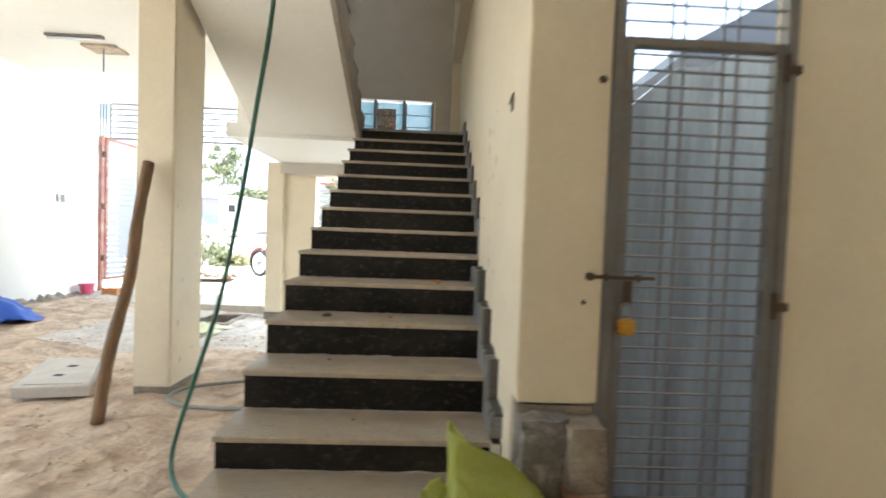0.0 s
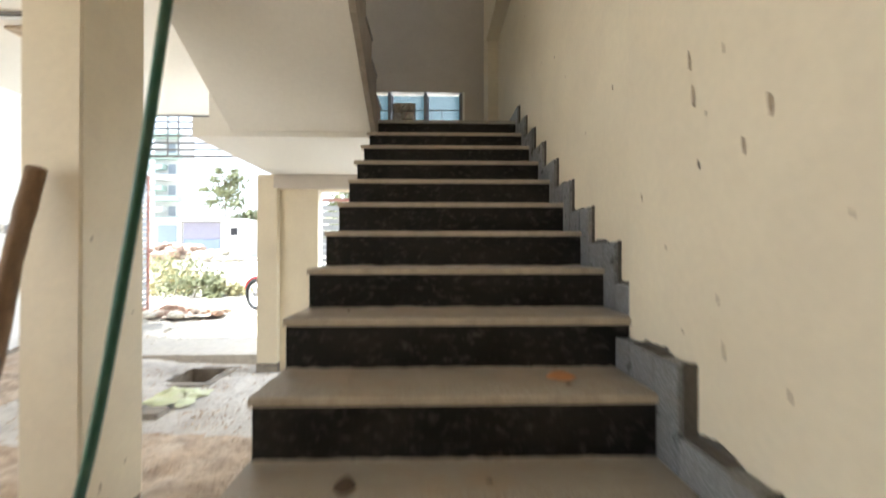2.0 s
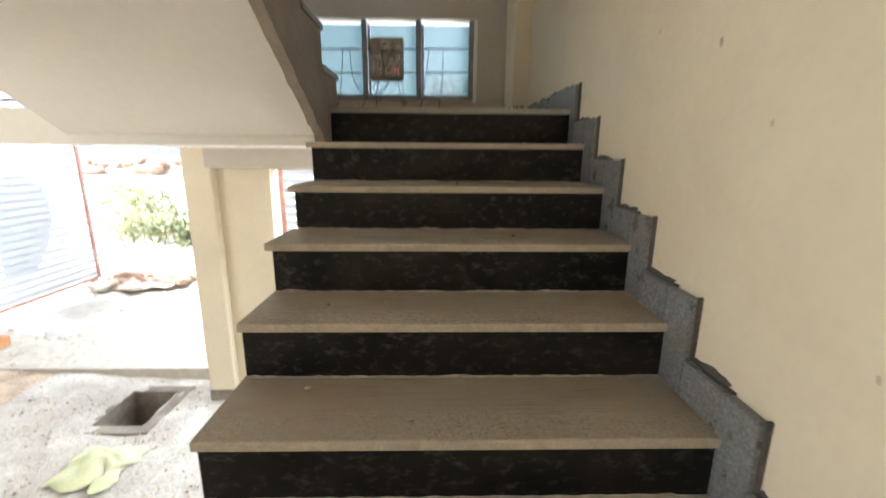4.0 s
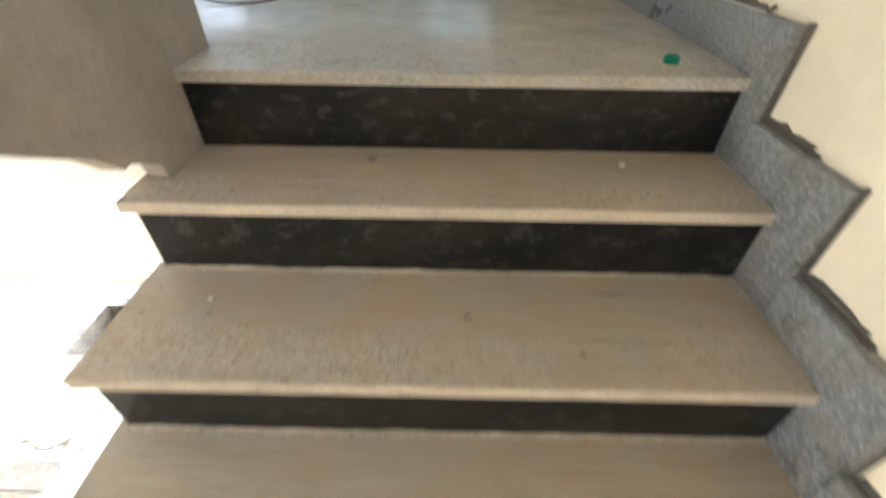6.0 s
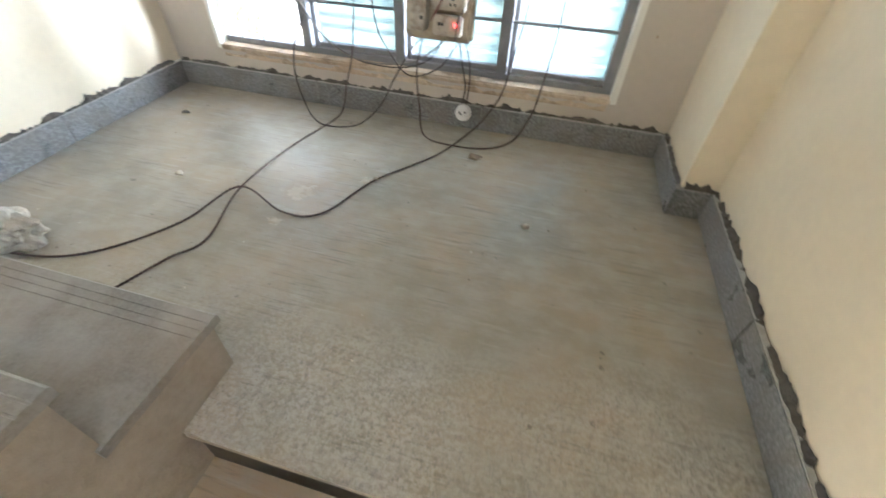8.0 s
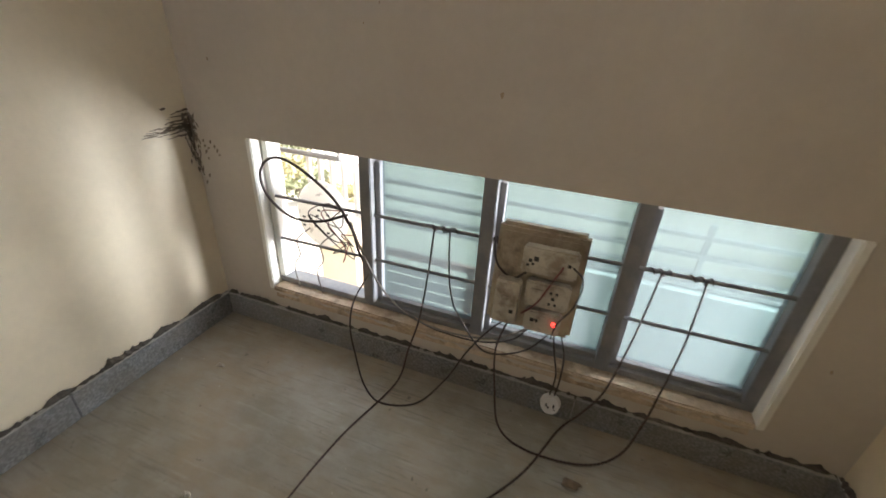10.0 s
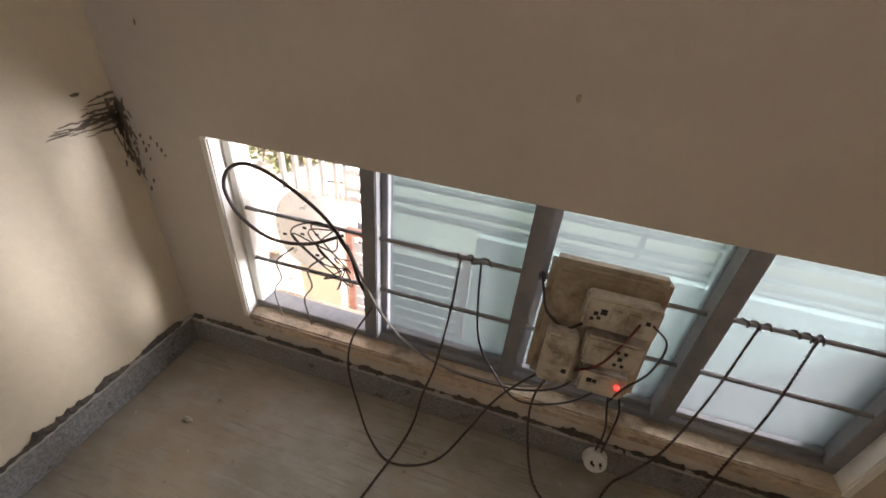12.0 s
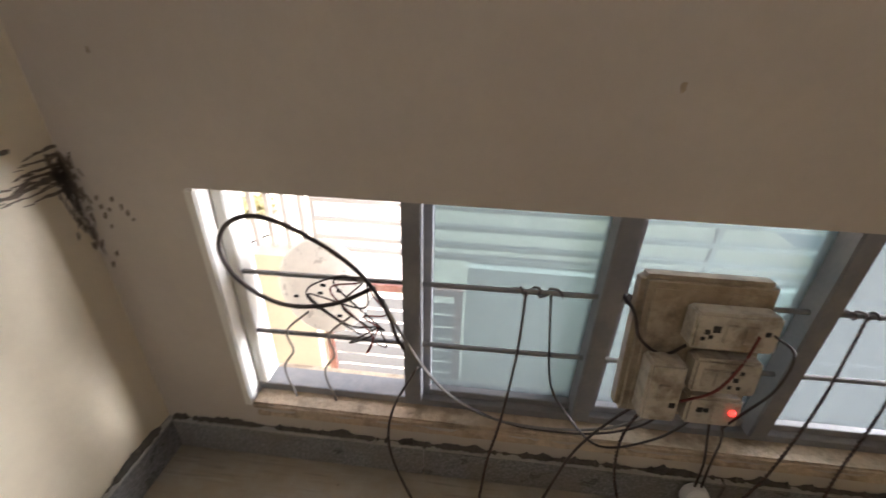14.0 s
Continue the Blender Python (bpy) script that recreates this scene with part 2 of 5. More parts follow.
NOSE = mat("pale_sawn_granite_edge", (0.42, 0.355, 0.27), 0.8, vary=0.2, scale=14, grain=120, bump=0.2, dirt=(0.28, 0.23, 0.17), dirt_amount=0.6, dirt_scale=18, stops=(0.5, 0.7))
BEAD = mat("pale_cement_joint", (0.42, 0.37, 0.30), 0.95, vary=0.3, scale=20, grain=90, bump=0.6, dirt=(0.2, 0.17, 0.13), dirt_amount=0.6, dirt_scale=16)
# White gate paint greyed down: the leaf's shade is put into the colour.
GATE = mat("shaded_white_gate_paint", (0.40, 0.41, 0.43), 0.5, vary=0.08, scale=3, grain=60, bump=0.08)
# Shading of the white pipes is put into a greyer base, with random dirt.
RAILPAINT = mat("greyed_white_rail_paint", (0.50, 0.48, 0.46), 0.5, vary=0.1, scale=4, grain=60, bump=0.08, dirt=(0.40, 0.35, 0.29), dirt_amount=0.5, dirt_scale=5)
DISHM = mat("speckled_white_plastic", (0.85, 0.81, 0.74), 0.5, vary=0.1, scale=9, grain=90, bump=0.1, dirt=(0.12, 0.07, 0.045), dirt_amount=0.9, dirt_scale=26, stops=(0.60, 0.66))
PALEPATCH = mat("pale_floor_patch", (0.46, 0.42, 0.35), 0.85, vary=0.15, scale=20, grain=90, bump=0.3, dirt=(0.36, 0.31, 0.24), dirt_amount=0.9, dirt_scale=22, stops=(0.48, 0.6))
DRYGRASS = mat("dry_yellow_grass", (0.40, 0.36, 0.19), 0.8, vary=0.35, scale=3, grain=20, bump=0.1)
# Violet greyed: the street's haze is put into the colour.
PURPLEWALL = mat("hazed_violet_grey_wall", (0.30, 0.29, 0.36), 0.7, vary=0.12, scale=1, grain=10, bump=0.1)
BALCONY = mat("pale_green_balcony_paint", (0.40, 0.50, 0.44), 0.7, vary=0.1, scale=1, grain=10, bump=0.1)
OUTSIDE = mat("pale_dusty_earth", (0.52, 0.47, 0.40), 0.95, vary=0.2, scale=0.7, grain=9, bump=0.8, bump_dist=0.03, dirt=(0.36, 0.33, 0.22), dirt_amount=0.5, dirt_scale=0.35)
METAL = mat("dusty_grey_steel", (0.22, 0.22, 0.22), 0.5, 0.6, vary=0.15, scale=8, grain=90, bump=0.1, dirt=(0.2, 0.13, 0.08), dirt_amount=0.4, dirt_scale=12)
FRAME = mat("grey_window_frame_paint", (0.20, 0.20, 0.21), 0.5, vary=0.1, scale=8, grain=90, bump=0.1, dirt=(0.4, 0.37, 0.33), dirt_amount=0.4, dirt_scale=9)

def let_through(m, amount, color):
    """Thin plastic passes some of the light that falls on its back."""
    n, l = m.node_tree.nodes, m.node_tree.links
    tl, mx = n.new("ShaderNodeBsdfTranslucent"), n.new("ShaderNodeMixShader")
    tl.inputs[0].default_value = (*color, 1)
    mx.inputs[0].default_value = amount
    l.new(n["Principled BSDF"].outputs[0], mx.inputs[1])
    l.new(tl.outputs[0], mx.inputs[2])
    l.new(mx.outputs[0], n["Material Output"].inputs[0])


let_through(DISHM, 0.5, (0.92, 0.88, 0.82))
PANE = glass("tinted_window_glass", (0.27, 0.335, 0.335))
RED_STEEL = mat("red_oxide_steel", (0.34, 0.15, 0.115), 0.7, 0.0, vary=0.2, scale=6, grain=80, bump=0.1, dirt=(0.5, 0.42, 0.36), dirt_amount=0.6, dirt_scale=5)
WHITE_STEEL = mat("white_painted_steel", (0.72, 0.73, 0.74), 0.45, 0.0, vary=0.06, scale=3, grain=60, bump=0.08, dirt=(0.55, 0.48, 0.4), dirt_amount=0.3, dirt_scale=4)
WOOD = mat("weathered_wood", (0.20, 0.125, 0.07), 0.8, vary=0.35, scale=5, grain=50, bump=0.5, stretch=(6, 6, 0.7))
HOSE = mat("green_rubber_hose", (0.02, 0.10, 0.06), 0.45, vary=0.2, scale=6, grain=60, bump=0.1, dirt=(0.2, 0.25, 0.18), dirt_amount=0.25, dirt_scale=8)
GREYHOSE = mat("faded_grey_hose", (0.28, 0.29, 0.25), 0.6, vary=0.2, scale=6, grain=60, bump=0.1)
TARP = mat("blue_tarpaulin", (0.03, 0.09, 0.42), 0.45, vary=0.2, scale=7, grain=120, bump=0.3)
LIME = mat("yellow_green_plastic_sheet", (0.58, 0.61, 0.15), 0.42, vary=0.15, scale=7, grain=90, bump=0.2, dirt=(0.66, 0.65, 0.36), dirt_amount=0.5, dirt_scale=6)
let_through(LIME, 0.3, (0.70, 0.72, 0.2))
# Paler than LIME, for the sheet by the pit.
PALELIME = mat("pale_lime_sheet", (0.60, 0.62, 0.36), 0.5, vary=0.15, scale=7, grain=60, bump=0.2, dirt=(0.55, 0.5, 0.4), dirt_amount=0.7, dirt_scale=7)
IVORY = mat("dirty_ivory_plastic", (0.40, 0.34, 0.25), 0.5, vary=0.2, scale=9, grain=90, bump=0.1, dirt=(0.10, 0.075, 0.05), dirt_amount=0.8, dirt_scale=13, stops=(0.46, 0.64), stain=(0.22, 0.16, 0.10), stain_amount=0.7, stain_scale=6)
PLASTIC = mat("white_switch_plastic", (0.50, 0.46, 0.38), 0.4, vary=0.1, scale=12, grain=90, bump=0.05, dirt=(0.16, 0.11, 0.07), dirt_amount=0.7, dirt_scale=20, stops=(0.47, 0.66))
BLACK = mat("black_plastic", (0.015, 0.015, 0.015), 0.5, vary=0.2, bump=0.05)
CABLE = mat("dark_twisted_cable", (0.045, 0.032, 0.028), 0.6, vary=0.3, scale=30, grain=150, bump=0.1)
REDWIRE = mat("red_wire", (0.16, 0.03, 0.025), 0.5, vary=0.2, scale=30, grain=150, bump=0.1)
BROWNWIRE = mat("dark_brown_wire", (0.085, 0.05, 0.04), 0.6, vary=0.2, scale=30, grain=150, bump=0.1)
GREYWIRE = mat("grey_cable", (0.22, 0.20, 0.18), 0.6, vary=0.2, scale=30, grain=150, bump=0.1)
BRASS = mat("worn_brass", (0.62, 0.36, 0.07), 0.35, 0.9, vary=0.15, scale=20, grain=120, bump=0.1)
RUST = mat("rusty_steel", (0.11, 0.075, 0.05), 0.75, 0.4, vary=0.35, scale=14, grain=90, bump=0.4)
BRICKM = mat("red_brick_and_mortar", (0.30, 0.17, 0.11), 0.9, vary=0.3, scale=7, grain=60, bump=0.9, bump_dist=0.012, dirt=(0.40, 0.33, 0.26), dirt_amount=0.75, dirt_scale=6)
STONE = mat("pale_broken_stone", (0.50, 0.46, 0.38), 0.9, vary=0.25, scale=8, grain=60, bump=0.7, bump_dist=0.01)
SILL = mat("dusty_mortar_sill", (0.56, 0.46, 0.34), 0.9, vary=0.25, scale=9, grain=60, bump=0.8, bump_dist=0.01, dirt=(0.17, 0.13, 0.095), dirt_amount=0.8, dirt_scale=10, stops=(0.50, 0.64), stain=(0.46, 0.30, 0.18), stain_amount=0.5, stain_scale=4)
GREENCAP = mat("green_bottle_cap", (0.0, 0.22, 0.13), 0.4, vary=0.1, bump=0.05)
PINK = mat("pink_plastic_pot", (0.55, 0.08, 0.16), 0.4, vary=0.1, bump=0.05)
CLAYPOT = mat("orange_clay", (0.5, 0.24, 0.10), 0.8, vary=0.2, bump=0.3)
LEAF = mat("dusty_leaf_green", (0.22, 0.23, 0.12), 0.7, vary=0.35, scale=3, grain=20, bump=0.1)
BARK = mat("grey_bark", (0.18, 0.14, 0.10), 0.9, vary=0.3, bump=0.5)
FACADE = mat("pale_facade_paint", (0.62, 0.62, 0.60), 0.7, vary=0.08, scale=0.6, grain=6, bump=0.1)
# Blue paled and dulled; haze over the street is put into the paint.
BLUESHUT = mat("hazed_blue_shutter_paint", (0.26, 0.32, 0.45), 0.5, vary=0.12, scale=1, grain=10, bump=0.1)
# Near-black for solid plates that stand for the shade inside openings.
DARKGAP = mat("painted_opening_shade", (0.04, 0.04, 0.045), 0.8, vary=0.2, bump=0.05)
# Window grey lightened to carry the haze of distance in its colour.
FARGLASS = mat("hazed_far_window_grey", (0.28, 0.31, 0.34), 0.4, vary=0.2, bump=0.05)
# The passage's blue shade is put into the base; the vertical streaks are stains.
BOUNDARY = mat("blue_shaded_weathered_wall", (0.36, 0.41, 0.49), 0.8, vary=0.2, scale=2.5, grain=25, bump=0.4, dirt=(0.20, 0.22, 0.25), dirt_amount=0.8, dirt_scale=2.6, stretch=(2.5, 2.5, 0.3))
ROOFING = mat("dark_roof_sheet", (0.05, 0.055, 0.065), 0.7, vary=0.2, scale=2, bump=0.2)
LAMP_RED = glow("red_indicator", (1.0, 0.03, 0.02), 1.2)
TYRE = mat("black_tyre", (0.02, 0.02, 0.02), 0.8, vary=0.2, bump=0.2)
REDPAINT = mat("red_tank_paint", (0.45, 0.03, 0.03), 0.3, vary=0.1, bump=0.02)
PAPERMARK = mat("dark_wall_smear", (0.20, 0.16, 0.12), 0.9, vary=0.3, scale=20, bump=0.3)
KNOCK = mat("scuffed_plaster", (0.36, 0.28, 0.19), 0.9, vary=0.35, scale=30, bump=0.3)


# ---- mesh helpers ----
def bm_box(bm, a, b, bevel=0.0):
    """A box from corner a to corner b added to bm."""
    a, b = Vector(a), Vector(b)
    r = bmesh.ops.create_cube(bm, size=1, matrix=Matrix.Translation((a + b) / 2) @ Matrix.Diagonal((*(b - a), 1)))
    if bevel:
        es = list({e for v in r["verts"] for e in v.link_edges})
        bmesh.ops.bevel(bm, geom=es, offset=bevel, segments=2, affect='EDGES')
    return bm


def boxes(*list_of, bevel=0.0):
    bm = bmesh.new()
    for a, b in list_of:
        bm_box(bm, a, b, bevel)
    return bm


def finish(name, bm, material, smooth=False):
    bmesh.ops.recalc_face_normals(bm, faces=bm.faces[:])
    me = bpy.data.meshes.new(name)
    bm.to_mesh(me)
    bm.free()
    if smooth:
        for p in me.polygons:
            p.use_smooth = True
    for m in (material if isinstance(material, (list, tuple)) else [material]):
        me.materials.append(m)
    return me


def part(name, bm, material, parent, label="", smooth=False):
    ob = new(name, finish(name, bm, material, smooth))
    ob.parent = parent
    ob.matrix_parent_inverse = Matrix.Translation(-parent.location)
    if label:
        tagged(ob, label)
    return ob


def thing(name, bm, material, label, category, kind="", group="", smooth=False):
    ob = new(name, finish(name, bm, material, smooth))
    return tagged(ob, label, category, group, kind)


def empty(name, label, category, at=(0, 0, 0), group="", kind=""):
    ob = new(name)
    ob.location = at
    return tagged(ob, label, category, group, kind)


def prism(poly, x0, x1, axis="x"):
    """A closed outline (pairs) swept from x0 to x1 along an axis: pairs are (y, z) for x, (x, z) for y, (x, y) for z."""
    bm = bmesh.new()
    put = {"x": lambda p, d: (d, p[0], p[1]), "y": lambda p, d: (p[0], d, p[1]), "z": lambda p, d: (p[0], p[1], d)}[axis]
    lo = [bm.verts.new(put(p, x0)) for p in poly]
    hi = [bm.verts.new(put(p, x1)) for p in poly]
    bm.faces.new(lo)
    bm.faces.new(hi[::-1])
    for i in range(len(poly)):
        j = (i + 1) % len(poly)
        bm.faces.new((lo[i], lo[j], hi[j], hi[i]))
    return bm


def tube(points, radius, sides=8, taper=None, bm=None):
    """A round rod along smooth points."""
    bm = bm or bmesh.new()
    pts = [Vector(p) for p in points]
    rings = []
    up = Vector((0.31, 0.17, 0.93))
    for i, p in enumerate(pts):
        d = (pts[min(i + 1, len(pts) - 1)] - pts[max(i - 1, 0)]).normalized()
        u = d.cross(up)
        if u.length < 0.1:
            u = d.cross(Vector((1, 0, 0)))
        u.normalize()
        v = d.cross(u)
        r = radius * (taper[i] if taper else 1)
        rings.append([bm.verts.new(p + r * (math.cos(a) * u + math.sin(a) * v)) for a in [2 * math.pi * k / sides for k in range(sides)]])
    for a, b in zip(rings, rings[1:]):
        for k in range(sides):
            bm.faces.new((a[k], a[(k + 1) % sides], b[(k + 1) % sides], b[k]))
    bm.faces.new(rings[0][::-1])
    bm.faces.new(rings[-1])
    return bm


def spline(points, steps=8):
    """Catmull-Rom points through the given ones."""
    p = [Vector(q) for q in points]
    p = [2 * p[0] - p[1]] + p + [2 * p[-1] - p[-2]]
    out = []
    for i in range(1, len(p) - 2):
        for s in range(steps):
            t = s / steps
            a, b, c, d = p[i - 1:i + 3]
            out.append(0.5 * ((2 * b) + (c - a) * t + (2 * a - 5 * b + 4 * c - d) * t * t + (3 * b - a - 3 * c + d) * t ** 3))
    out.append(p[-2])
    return out


# ---- plan ----
GO, RISE, WIDE = 0.265, 0.17, 1.21
LAND = 2.55
OFFS = {-2: 0.0, -1: 0.0, 0: -0.025, 1: -0.010, 2: 0.004, 3: 0.015, 4: 0.018, 5: 0.009, 6: 0.004}


def top(k):
    return 0.51 + RISE * k + OFFS.get(k, 0.0)


# ---- ground ----
def ground_height(x, y):
    return 0.15 * min(1, max(0, (-x - 2.2) / 2.5)) + 0.12 * min(1, max(0, (y - 5.0) / 3)) + 0.7 * min(1, max(0, (y - 15) / 13))


PIT = (-2.42, 4.25, -1.98, 4.78)


def ground_sheet():
    bm = bmesh.new()
    xs = [-110, -80, -60, -40, -28, -20, -15, -12, -10] + [-8 + 0.06 * i for i in range(201)] + [5, 7, 10, 16, 30, 60]
    ys = [-60, -40, -25, -15, -9] + [-5 + 0.06 * j for j in range(217)] + [9, 10.5, 12, 14, 17, 20, 25, 32, 40, 55, 80, 120]
    grid = [[bm.verts.new((x, y, ground_height(x, y) + 0.024 * noise.noise((x * 3.1, y * 3.1, 0)) + 0.018 * noise.noise((x * 7, y * 7, 4)) - 0.014 * max(0, noise.noise((x * 5, y * 8, 9))))) for y in ys] for x in xs]
    for i in range(len(xs) - 1):
        for j in range(len(ys) - 1):
            cx, cy = (xs[i] + xs[i + 1]) / 2, (ys[j] + ys[j + 1]) / 2
            if PIT[0] < cx < PIT[2] and PIT[1] < cy < PIT[3]:
                continue
            f = bm.faces.new((grid[i][j], grid[i + 1][j], grid[i + 1][j + 1], grid[i][j + 1]))
            f.material_index = 1 if cy > 5.2 or cx < -5 or cx > 2.6 or cy < -5 else (2 if cy + 0.5 * noise.noise((cx, cy, 2)) > 2.9 and cx > -3.4 else 0)
    return bm


thing("ground", ground_sheet(), [SOIL, OUTSIDE, CEMENT], "uneven trodden soil and pale dusty earth", "ground", "structure", smooth=True)
x0, y0, x1, y1 = PIT
thing("pit", boxes(((x0 - 0.1, y0 - 0.1, -0.5), (x1 + 0.1, y1 + 0.1, -0.45)), ((x0 - 0.1, y0 - 0.1, -0.45), (x0, y1 + 0.1, 0.012)), ((x1, y0 - 0.1, -0.45), (x1 + 0.1, y1 + 0.1, 0.012)),
      ((x0, y0 - 0.1, -0.45), (x1, y0, 0.012)), ((x0, y1, -0.45), (x1, y1 + 0.1, 0.012))), CONCRETE, "open square concrete pit sunk in the ground", "pit", "structure")

# ---- walls ----
def wall(name, label, material, *list_of, bevel=0.0):
    return thing(name, boxes(*list_of, bevel=bevel), material, label, name.split("_")[0], "structure")


# The high opening is out of view, placed and sized to light the landing.
wall("wall_right", "cream painted plaster wall along the stair", WALL, ((1.235, 1.08, -0.3), (1.45, 4.27, 4.2)), ((1.235, 1.08, 6.3), (1.45, 4.27, 6.5)), ((1.235, 1.08, 4.2), (1.45, 1.3, 6.3)), ((1.235, 2.65, 4.2), (1.45, 4.27, 6.3)), ((1.12, 4.27, 2.4), (1.45, 4.65, 6.5)))
wall("wall_pilaster", "cream painted plaster pilaster at the stair foot", WALL, ((1.19, -0.21, 0.735), (1.49, 1.08, 6.5)), ((1.19, -0.12, -0.2), (1.488, 1.08, 0.7345)), bevel=0.006)
wall("wall_pilaster_base", "raw concrete and brick foot of the pilaster, unplastered", CONCRETE, ((1.198, -0.198, -0.2), (1.485, -0.1205, 0.7345)), bevel=0.01)
WX0, WX1, WZ0, WZ1, FY = -0.915, 0.885, 2.74, 3.37, 4.65
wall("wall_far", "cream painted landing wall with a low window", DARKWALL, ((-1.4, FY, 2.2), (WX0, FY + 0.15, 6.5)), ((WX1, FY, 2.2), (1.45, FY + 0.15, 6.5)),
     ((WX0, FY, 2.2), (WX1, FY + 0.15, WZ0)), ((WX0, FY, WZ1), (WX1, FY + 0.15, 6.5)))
thing("wall_left", prism([(4.65, 2.52), (3.36, 2.52), (3.36, 2.85), (2.6, 3.5), (-0.6, 3.5), (-0.6, 6.5), (4.65, 6.5)], -1.40, -1.17), WALL, "cream painted wall beside the upper flight", "wall", "structure")
wall("beam_landing", "white painted beam under the landing edge", SOFFIT, ((-1.43, 3.27, 2.365), (-1.1705, 3.6, 2.84)))
wall("landing_slab", "white painted underside of the landing slab", SOFFIT, ((-1.43, 3.02, 2.365), (0.0, 4.65, 2.52)), ((0.0, 3.215, 2.365), (1.235, 4.65, 2.52)))
wall("landing_floor", "dusty brown-grey granite landing floor", LANDING, ((-1.17, 3.145, 2.524), (1.235, 4.65, LAND)), bevel=0.003)
thing("column", boxes(((-1.46, 1.66, 0.05), (-1.17, 2.09, 3.49)), bevel=0.008), WALL, "cream painted square concrete column", "column", "structure")
thing("column_foot", boxes(((-1.455, 1.665, -0.2), (-1.175, 2.085, 0.05))), CONCRETE, "bare grey concrete foot of the column", "column", "structure")
thing("pillar", boxes(((-1.60, 4.66, 0.10), (-1.36, 4.95, 2.365)), bevel=0.008), WALL, "cream painted pillar under the landing", "column", "structure")
thing("pillar_foot", boxes(((-1.605, 4.655, -0.2), (-1.355, 4.955, 0.10)), bevel=0.004), CONCRETE, "bare grey concrete foot of the pillar", "column", "structure")
wall("beam_under_landing", "cream painted lintel beam under the landing", WALL, ((-1.36, 4.72, 2.19), (1.24, 4.94, 2.36)))
wall("wall_under_landing", "cream painted wall panel beside the louvred gate", WALL, ((-1.36, 4.75, -0.2), (-0.90, 4.94, 2.19)))
# The gap from y -2.6 to 1.7 is out of view, left to admit light.
wall("wall_parking", "white painted side wall of the open ground floor", WHITE, ((-5.1, 1.7, 0.0), (-4.9, 5.72, 3.5)), ((-5.1, -3.6, 0.0), (-4.9, -2.6, 3.5)))
# The part behind y -0.6 is unseen, added to block light from above.
wall("ceiling", "white painted ceiling slab", SOFFIT, ((-5.1, -3.4, 3.5), (-1.171, 6.0, 3.65)), ((-1.171, -3.4, 3.5), (4.2, -0.6, 3.65)))
wall("wall_door_side", "cream painted wall beside the grille door", WALL, ((2.16, -0.21, -0.2), (4.0, -0.12, 3.5)))
wall("wall_door_head", "cream painted wall above the grille door", WALL, ((1.49, -0.20, 2.602), (2.16, 0.05, 3.5)))
# Out of view; added so less daylight comes from behind and the right.
wall("wall_back_right", "unseen cream painted wall added to block light into the ground floor", WALL, ((4.0, -3.4, -0.2), (4.2, -0.211, 3.5)), ((-4.9, -3.6, -0.2), (4.2, -3.4, 3.65)))
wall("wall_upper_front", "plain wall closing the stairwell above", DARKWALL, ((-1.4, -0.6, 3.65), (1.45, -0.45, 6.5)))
wall("roof_slab", "stairwell ceiling slab", SOFFIT, ((-1.4, -0.6, 6.5), (1.45, 4.8, 6.65)))
wall("beam_upper", "cream painted beam along the stair wall", WALL, ((1.10, 1.081, 3.80), (1.2345, 4.269, 4.15)))

# rough mortar kerb at the foot of the parking wall
def ragged(points, up, height, proud, seed, bottom=0.0, step=0.02):
    """A crust of mortar along a line of points with an uneven upper edge; up: its direction; proud: how far it stands off, as a vector."""
    bm = bmesh.new()
    up, proud = Vector(up), Vector(proud)
    rows = []
    a, b = Vector(points[0]), Vector(points[1])
    n = max(4, int((b - a).length / step))
    for i in range(n + 1):
        p = a.lerp(b, i / n)
        h = height * max(0.28, 0.5 + 0.7 * noise.noise((i * step * 9, seed, 0)) + 0.5 * noise.noise((i * step * 27, seed, 3)) + 0.6 * max(0, noise.noise((i * step * 71, seed, 5))))
        d = proud * (1 + 0.5 * noise.noise((i * 0.4, seed, 7)))
        rows.append([bm.verts.new(q) for q in (p + up * bottom, p + up * bottom + d, p + up * (bottom + h * 0.6) + d * 0.8, p + up * (bottom + h))])
    for r, s in zip(rows, rows[1:]):
        for k in range(3):
            bm.faces.new((r[k], s[k], s[k + 1], r[k + 1]))
    return bm


thing("baseboard_mortar", ragged([(-4.9, 1.7, 0.1), (-4.9, 6, 0.1)], (0, 0, 1), 0.17, (0.10, 0, 0), 1.3, step=0.06), CONCRETE, "rough mortar fillet along the wall foot", "mortar", "structure")

# ---- lower flight ----
def tread_bm(x0, x1, yf, yb, z, thick=0.024, sign=1, grooves=(0.028, 0.048, 0.068)):
    """A stone tread with a rounded nose and cut grooves; sign -1 turns its nose to +y."""
    p = [(0, -thick), (0, -0.005), (0.002, -0.0015), (0.005, 0)]
    for g in grooves:
        p += [(g - 0.0022, 0), (g - 0.0015, -0.002), (g + 0.0015, -0.002), (g + 0.0022, 0)]
    d = abs(yb - yf)
    p += [(d, 0), (d, -thick)]
    return prism([(yf + sign * a, z + b) for a, b in p], x0, x1)


def front(k):
    """Where a step's nose stands; the two lowest steps are broader."""
    return {-1: -0.36, -2: -0.64, 12: 3.145}.get(k, k * GO)


